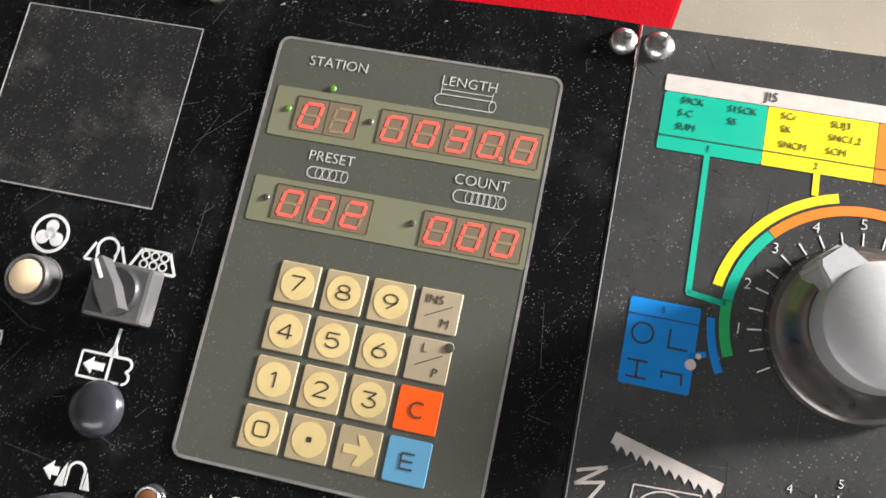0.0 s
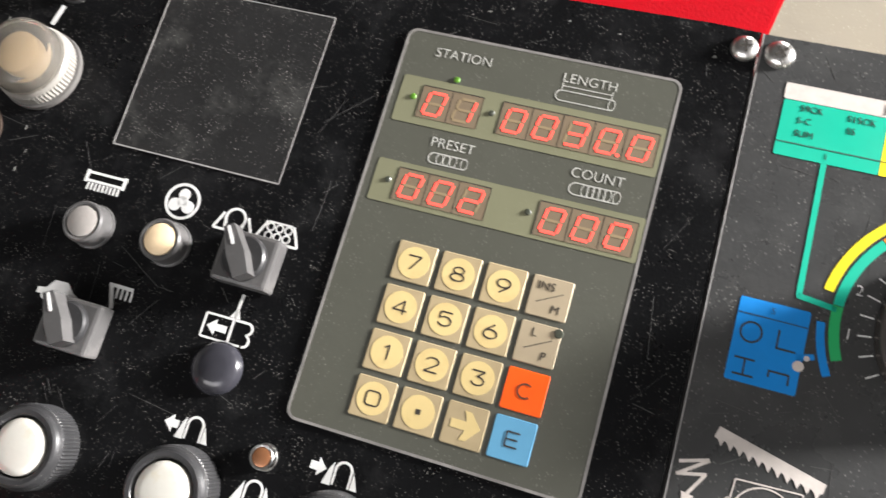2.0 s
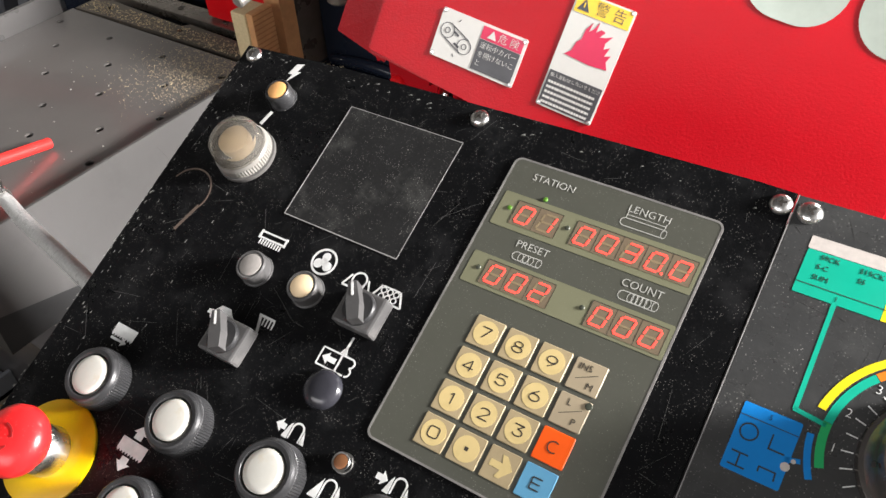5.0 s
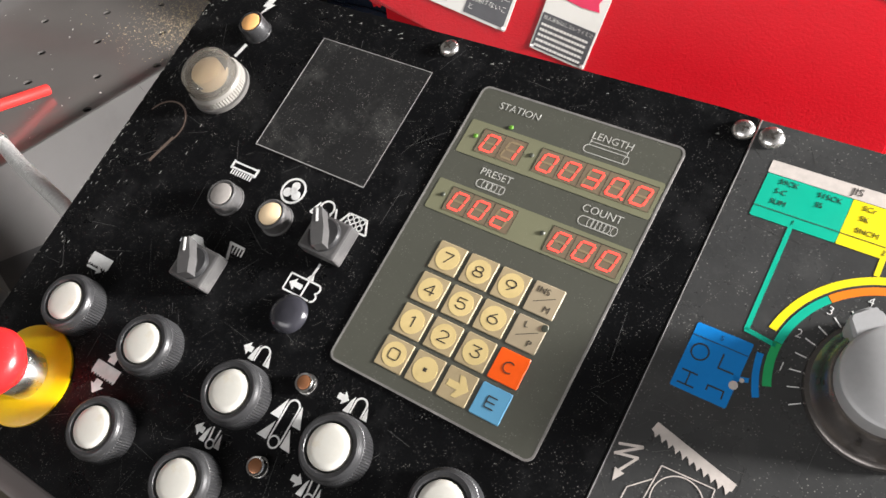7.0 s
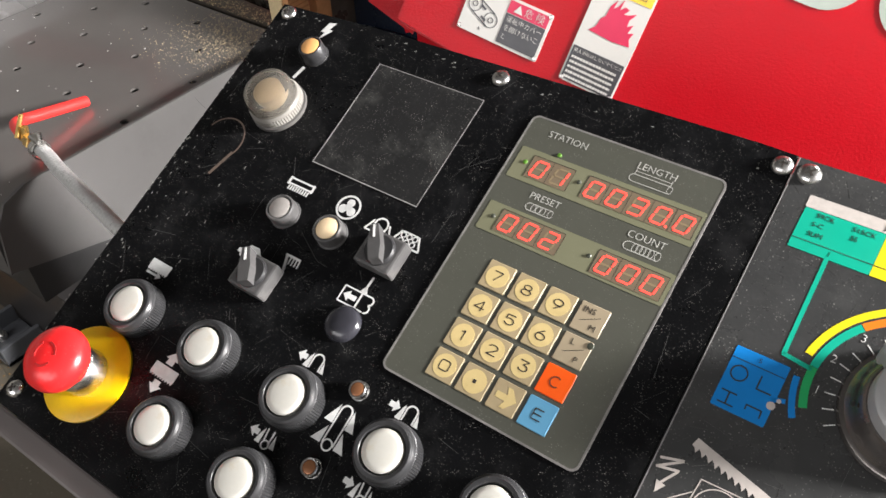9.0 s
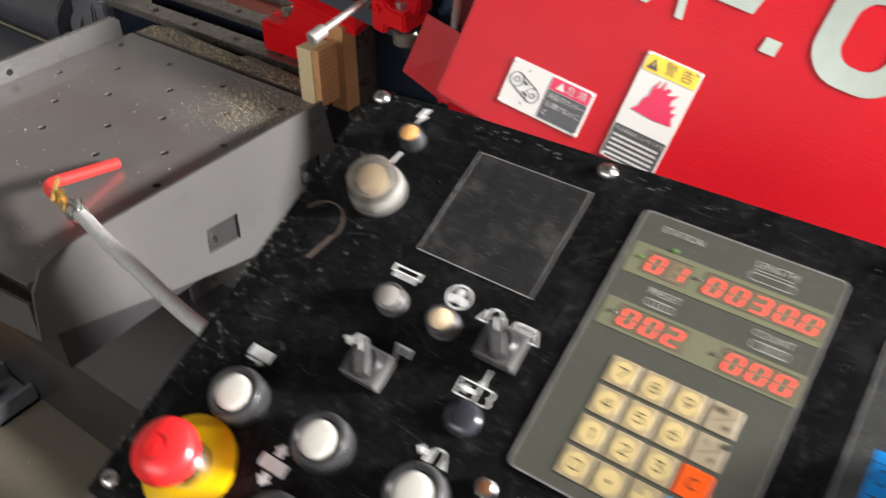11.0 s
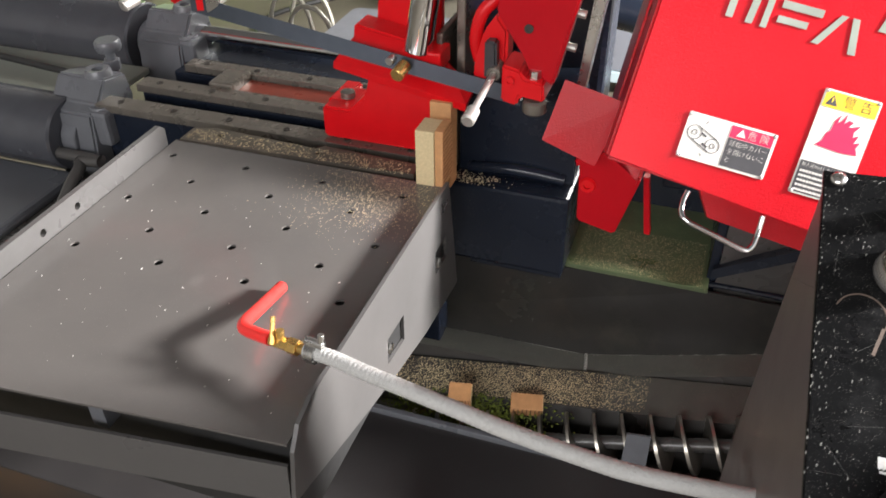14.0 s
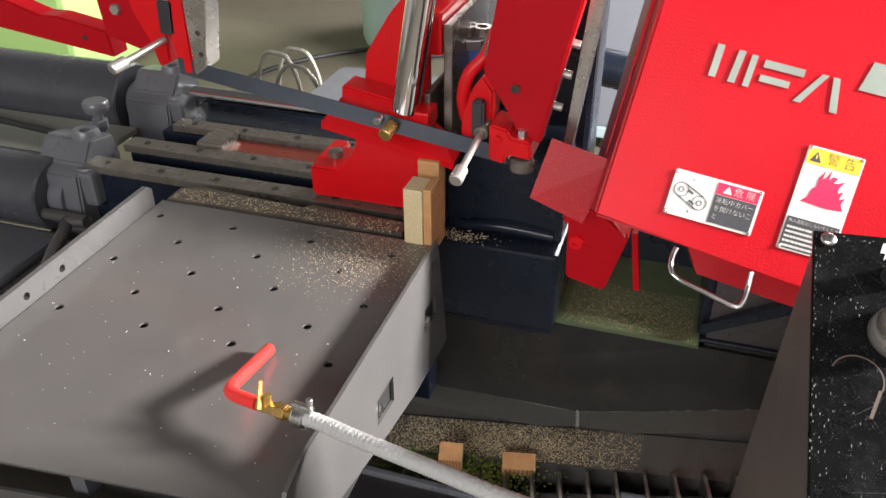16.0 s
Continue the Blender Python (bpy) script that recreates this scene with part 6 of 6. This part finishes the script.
# clamp with arrow
W([stroke((-79, -42), (-66, -42), 0.9), stroke((-79, -52), (-61, -52), 0.9), stroke((-79, -42), (-79, -52), 0.9), stroke((-66.5, -42), (-66.5, -52), 1.1), stroke((-66.5, -42), (-60, -42), 1.0), arc_band(-60, -44.5, 2.0, 3.0, -80, 90, 10), arc_band(-60, -49.5, 2.0, 3.0, -90, 80, 10), stroke((-66.5, -41.6), (-66.0, -31), 1.3), [(-68.8, -41.4), (-64.2, -41.4), (-66.2, -36.5)],
   [(-77.5, -47), (-73.4, -43.6), (-73.4, -45.5), (-68.5, -45.5), (-68.5, -48.5), (-73.4, -48.5), (-73.4, -50.4)]])


def vise_icon(cx, cy, s, up, back=False):
    out = [[(cx - s * 3.4, cy + 0.6), (cx - s * 7.0, cy + 4.2), (cx - s * 7.0, cy + 2.2), (cx - s * 10.2, cy + 2.2), (cx - s * 10.2, cy - 1.0), (cx - s * 7.0, cy - 1.0), (cx - s * 7.0, cy - 3.0)]] if back else [[(cx - s * 10, cy), (cx - s * 6.2, cy + 3.6), (cx - s * 6.2, cy + 1.6), (cx - s * 3.6, cy + 1.6), (cx - s * 3.6, cy - 1.6), (cx - s * 6.2, cy - 1.6), (cx - s * 6.2, cy - 3.6)]]
    out += [[(cx - s * 4, cy - 5), (cx - s * 0.5, cy - 5), (cx - s * 0.8, cy + 4), (cx - s * 2.2, cy + 1.5)]]
    if up:
        out += [arc_band(cx + s * 3.6, cy + 1.5, 2.9, 3.9, 0, 180, 12), stroke((cx + s * 0.3, cy + 1.5), (cx + s * 0.3, cy - 4.5), 0.9), stroke((cx + s * 6.9, cy + 1.5), (cx + s * 6.9, cy - 4.5), 0.9), [(cx + s * 7.6, cy - 4.5), (cx + s * 10.6, cy - 4.5), (cx + s * 7.9, cy + 2)]]
    else:
        out += [stroke((cx + s * 0.6, cy + 4.5), (cx + s * 1.6, cy - 3), 0.9), stroke((cx + s * 5.0, cy + 4.5), (cx + s * 5.2, cy - 3), 0.9), arc_band(cx + s * 3.4, cy - 4, 1.9, 2.8, 0, 359, 14), [(cx + s * 6.4, cy - 4.5), (cx + s * 10.0, cy - 4.5), (cx + s * 7.0, cy + 3)]]
    return out


W(vise_icon(-71, -88.6, 1, True))
W(vise_icon(-71, -136.5, 1, False))
W(vise_icon(-6.5, -88, 1, True, True))
W(vise_icon(-6.5, -133.5, 1, False, True))
W([arc_band(-35.5, -103.5, 3.0, 4.0, 0, 180, 12), stroke((-39, -103.5), (-39, -123), 0.9), stroke((-32, -103.5), (-32, -123), 0.9), arc_band(-35.5, -123.2, 2.6, 3.5, 0, 359, 18), [(-45.5, -112), (-40.2, -101), (-39.8, -112)], [(-25.5, -112), (-31, -101), (-31.2, -112)], [(-46.5, -124), (-40.6, -114), (-40.2, -124)], [(-24.5, -124), (-30.6, -114), (-30.8, -124)]])

# --- speed chart and dial ---
DX, DY = 207.0, 21.0
R = lambda name, polys, material, label="": flat(name, polys, material, right, 0.28, 0.12, label)
R("chart_header", [rrect(126, 262, 103.4, 110.4, 0.8)], PINK_INK, "pale header band")
R("chart_field", [rrect(126.4, 165.8, 79.2, 103.1, 0.8)], TEAL, "teal chart field")
R("chart_field", [rrect(166.0, 206.6, 79.2, 103.1, 0.3)], YELLOW_INK, "yellow chart field")
R("chart_field", [rrect(206.9, 262, 79.2, 103.1, 0.8)], ORANGE_INK, "orange chart field")
R("chart_rule", [stroke((126.5, 85.0), (262, 85.0), 0.35)], INK_AND_HOLES).location.z = 0.00014
for t, x, y, s in (("JIS", 166.5, 107.0, 5.4), ("S9CK", 137.5, 100.3, 3.9), ("S-C", 135.5, 95.0, 3.9), ("SUM", 136.2, 89.4, 3.9), ("S15CK", 156.5, 99.8, 3.9), ("SS", 153.2, 94.6, 3.9), ("1", 146.0, 82.0, 3.6),
                   ("SCr", 174.0, 100.2, 3.9), ("SK", 173.4, 94.8, 3.9), ("SNCM", 176.6, 88.6, 3.9), ("SUJ3", 193.2, 99.8, 3.9), ("SNC1,2", 195.2, 94.4, 3.9), ("SCM", 192.6, 88.8, 3.9), ("2", 186.0, 82.0, 3.6)):
    words("chart_text", t, s, x, y, 0.46, INK_AND_HOLES, right)
R("teal_lead", [stroke((145.8, 79.2), (146.6, 25.0), 2.2), stroke((146.0, 25.2), (160.5, 23.4), 2.2)], TEAL)
R("yellow_lead", [stroke((186.6, 79.2), (186.8, 70.5), 2.4)], YELLOW_INK)
R("green_arc", [arc_band(DX, DY, 44.4, 48.2, 137, 175, 20)], TEAL)
R("green_arc", [arc_band(DX, DY, 44.4, 48.2, 175.3, 201, 14)], GREEN_ARC)
R("yellow_arc", [arc_band(DX, DY, 49.4, 53.0, 103, 170, 30)], YELLOW_INK)
R("orange_arc", [arc_band(DX, DY, 44.4, 48.2, 40, 136.6, 40)], ORANGE_INK)
R("blue_card", [rrect(126.4, 152.2, -12.4, 20.0, 0.9)], BLUE_INK, "blue profile card")
R("blue_lead", [arc_band(DX, DY, 49.6, 52.6, 184, 207, 12), stroke((150, 2), (156.2, 3.6), 2.2)], BLUE_INK)
sym = [stroke((126.6, 13.8), (152, 13.6), 0.35), arc_band(132.6, 7.0, 3.5, 4.2, 0, 359.5, 26), stroke((142.4, 10.4), (142.4, 3.2), 0.7), stroke((142.1, 3.4), (149.4, 3.4), 0.7), stroke((128.6, -3.4), (136, -3.4), 0.7), stroke((128.8, -9.6), (136.4, -9.6), 0.7), stroke((132.5, -3.4), (132.6, -9.6), 0.7),
       stroke((141.4, -5.6), (148.8, -5.6), 0.7), stroke((141.5, -5.3), (141.6, -8.0), 0.7), stroke((148.6, -5.3), (148.9, -9.4), 0.7)]
R("profile_mark", sym, INK_AND_HOLES).location.z = 0.00014
words("chart_text", "5", 3.4, 139.0, 16.8, 0.46, INK_AND_HOLES, right)
R("paint_chip", [circ(151.2, -1.2, 2.1, 9), circ(153.6, 2.4, 1.1, 8)], PINK_INK).location.z = 0.00016
for i in range(1, 10):
    a = radians(212 - 24 * i)
    words("dial_number", str(i), 6.0, DX + 41.3 * math.cos(a), DY + 41.3 * math.sin(a), 0.3, WHITE_INK, right)
R("dial_tick", [stroke((DX + 33.2 * math.cos(radians(212 - 12 * i)), DY + 33.2 * math.sin(radians(212 - 12 * i))), (DX + 38.2 * math.cos(radians(212 - 12 * i)), DY + 38.2 * math.sin(radians(212 - 12 * i))), 0.55) for i in range(20)], WHITE_INK)
dm = pose(DX * MM, DY * MM, 0)
kn = part("speed_knob", lathe(bmesh.new(), [(0, 0.0062), (0.0298, 0.0062), (0.0318, 0.0052), (0.0325, 0.0036), (0.0325, 0.0006), (0, 0.0006)], 56, dm), KNOB_GREY, C, "grey and aluminium speed knob with raised pointer", smooth=True)
part("skirt", lathe(bmesh.new(), [(0, 0.0190), (0.0232, 0.0190), (0.0248, 0.0172), (0.0262, 0.0120), (0.0285, 0.0078), (0.0300, 0.0060), (0, 0.0060)], 56, dm), KNOB_GREY, kn, smooth=True)
pt = bmesh.new()
prism(pt, mm([(-10.5, 14), (-7.6, 22), (-6.6, 28.2), (-4.6, 30.6), (4.6, 30.6), (6.6, 28.2), (7.6, 22), (10.5, 14)]), 0.0070, 0.0285, dm @ pose(0, 0, 0, 0, 0, 44))
bmesh.ops.bevel(pt, geom=list(pt.edges), offset=0.0012, segments=2, affect='EDGES')
part("pointer", pt, CAST_ALU, kn)
part("cap", lathe(bmesh.new(), [(0, 0.0305), (0.0195, 0.0302), (0.0213, 0.0290), (0.0220, 0.0265), (0.0224, 0.0188), (0, 0.0188)], 56, dm), CAST_ALU, kn, "brushed aluminium cap", smooth=True)
# thin dark discs paint the shaded grub screw holes
for a in (200, 262):
    part("grub_screw_hole", lathe(bmesh.new(), [(0, 0.0005), (0.0013, 0.0005), (0.0013, 0), (0, 0)], 10, dm @ pose(0, 0, 0, 0, 0, a) @ Matrix.Translation((0.0272, 0, 0.0140)) @ Matrix.Rotation(radians(66), 4, 'Y')), INK_AND_HOLES, kn)

# --- feed rate pictures and second dial ---
sawp = [(129.0, -30.2), (129.0 + 39.5, -40.2), (167.8, -43.8)]
for i in range(11):
    x = 167.0 - i * 3.55
    y = -30.2 - (x - 129.0) * 0.2532
    sawp += [(x, y - 4.0), (x - 1.0, y - 6.4), (x - 2.3, y - 4.2)]
sawp += [(127.8, -34.4)]
R("saw_picture", [sawp], PINK_INK)
R("zigzag_arrow", [stroke((117.5, -46.5), (128.0, -43.2), 1.2), stroke((128.0, -43.4), (117.5, -51.2), 1.2), stroke((117.5, -51.0), (128.0, -48.6), 1.2), stroke((127.6, -48.8), (122.6, -57.0), 1.2), [(120.4, -56.6), (125.2, -57.4), (121.8, -62.5)]], PINK_INK)
R("stock_outline", [stroke((138, -47.0), (161.5, -46.0), 0.5), stroke((138, -47.0), (136.2, -70), 0.5), stroke((161.5, -46.0), (162.5, -70), 0.5), arc_band(149.6, -58.6, 10.9, 11.4, 0, 359.5, 40), stroke((136.8, -54), (128.5, -62), 0.5), stroke((162, -53), (169.5, -60), 0.5), stroke((128.5, -62), (128, -72), 0.5), stroke((169.5, -60), (170, -72), 0.5)], PINK_INK)
EX, EY = 207.0, -60.5
for i, (t, a) in enumerate((("2", 196), ("3", 160), ("4", 125), ("5", 89), ("6", 54))):
    words("dial_number", t, 4.6, EX + 28.4 * math.cos(radians(a)), EY + 28.4 * math.sin(radians(a)), 0.3, WHITE_INK, right)
R("dial_tick", [stroke((EX + 20 * math.cos(radians(a)), EY + 20 * math.sin(radians(a))), (EX + (24.5 if k % 2 == 0 else 22.8) * math.cos(radians(a)), EY + (24.5 if k % 2 == 0 else 22.8) * math.sin(radians(a))), 0.5) for k, a in enumerate(range(36, 240, 9))], WHITE_INK)
em2 = pose(EX * MM, EY * MM, 0)
k2 = part("feed_knob", knurl_ring(0.0185, 0.015, 40, 0.0007, 0.004), BLACK_PLASTIC, C, "black knurled feed knob with aluminium top", em2)
part("cap", lathe(bmesh.new(), [(0, 0.0165), (0.0125, 0.0163), (0.0143, 0.0150), (0.0145, 0.011), (0, 0.011)], 40), CAST_ALU, k2, smooth=True)
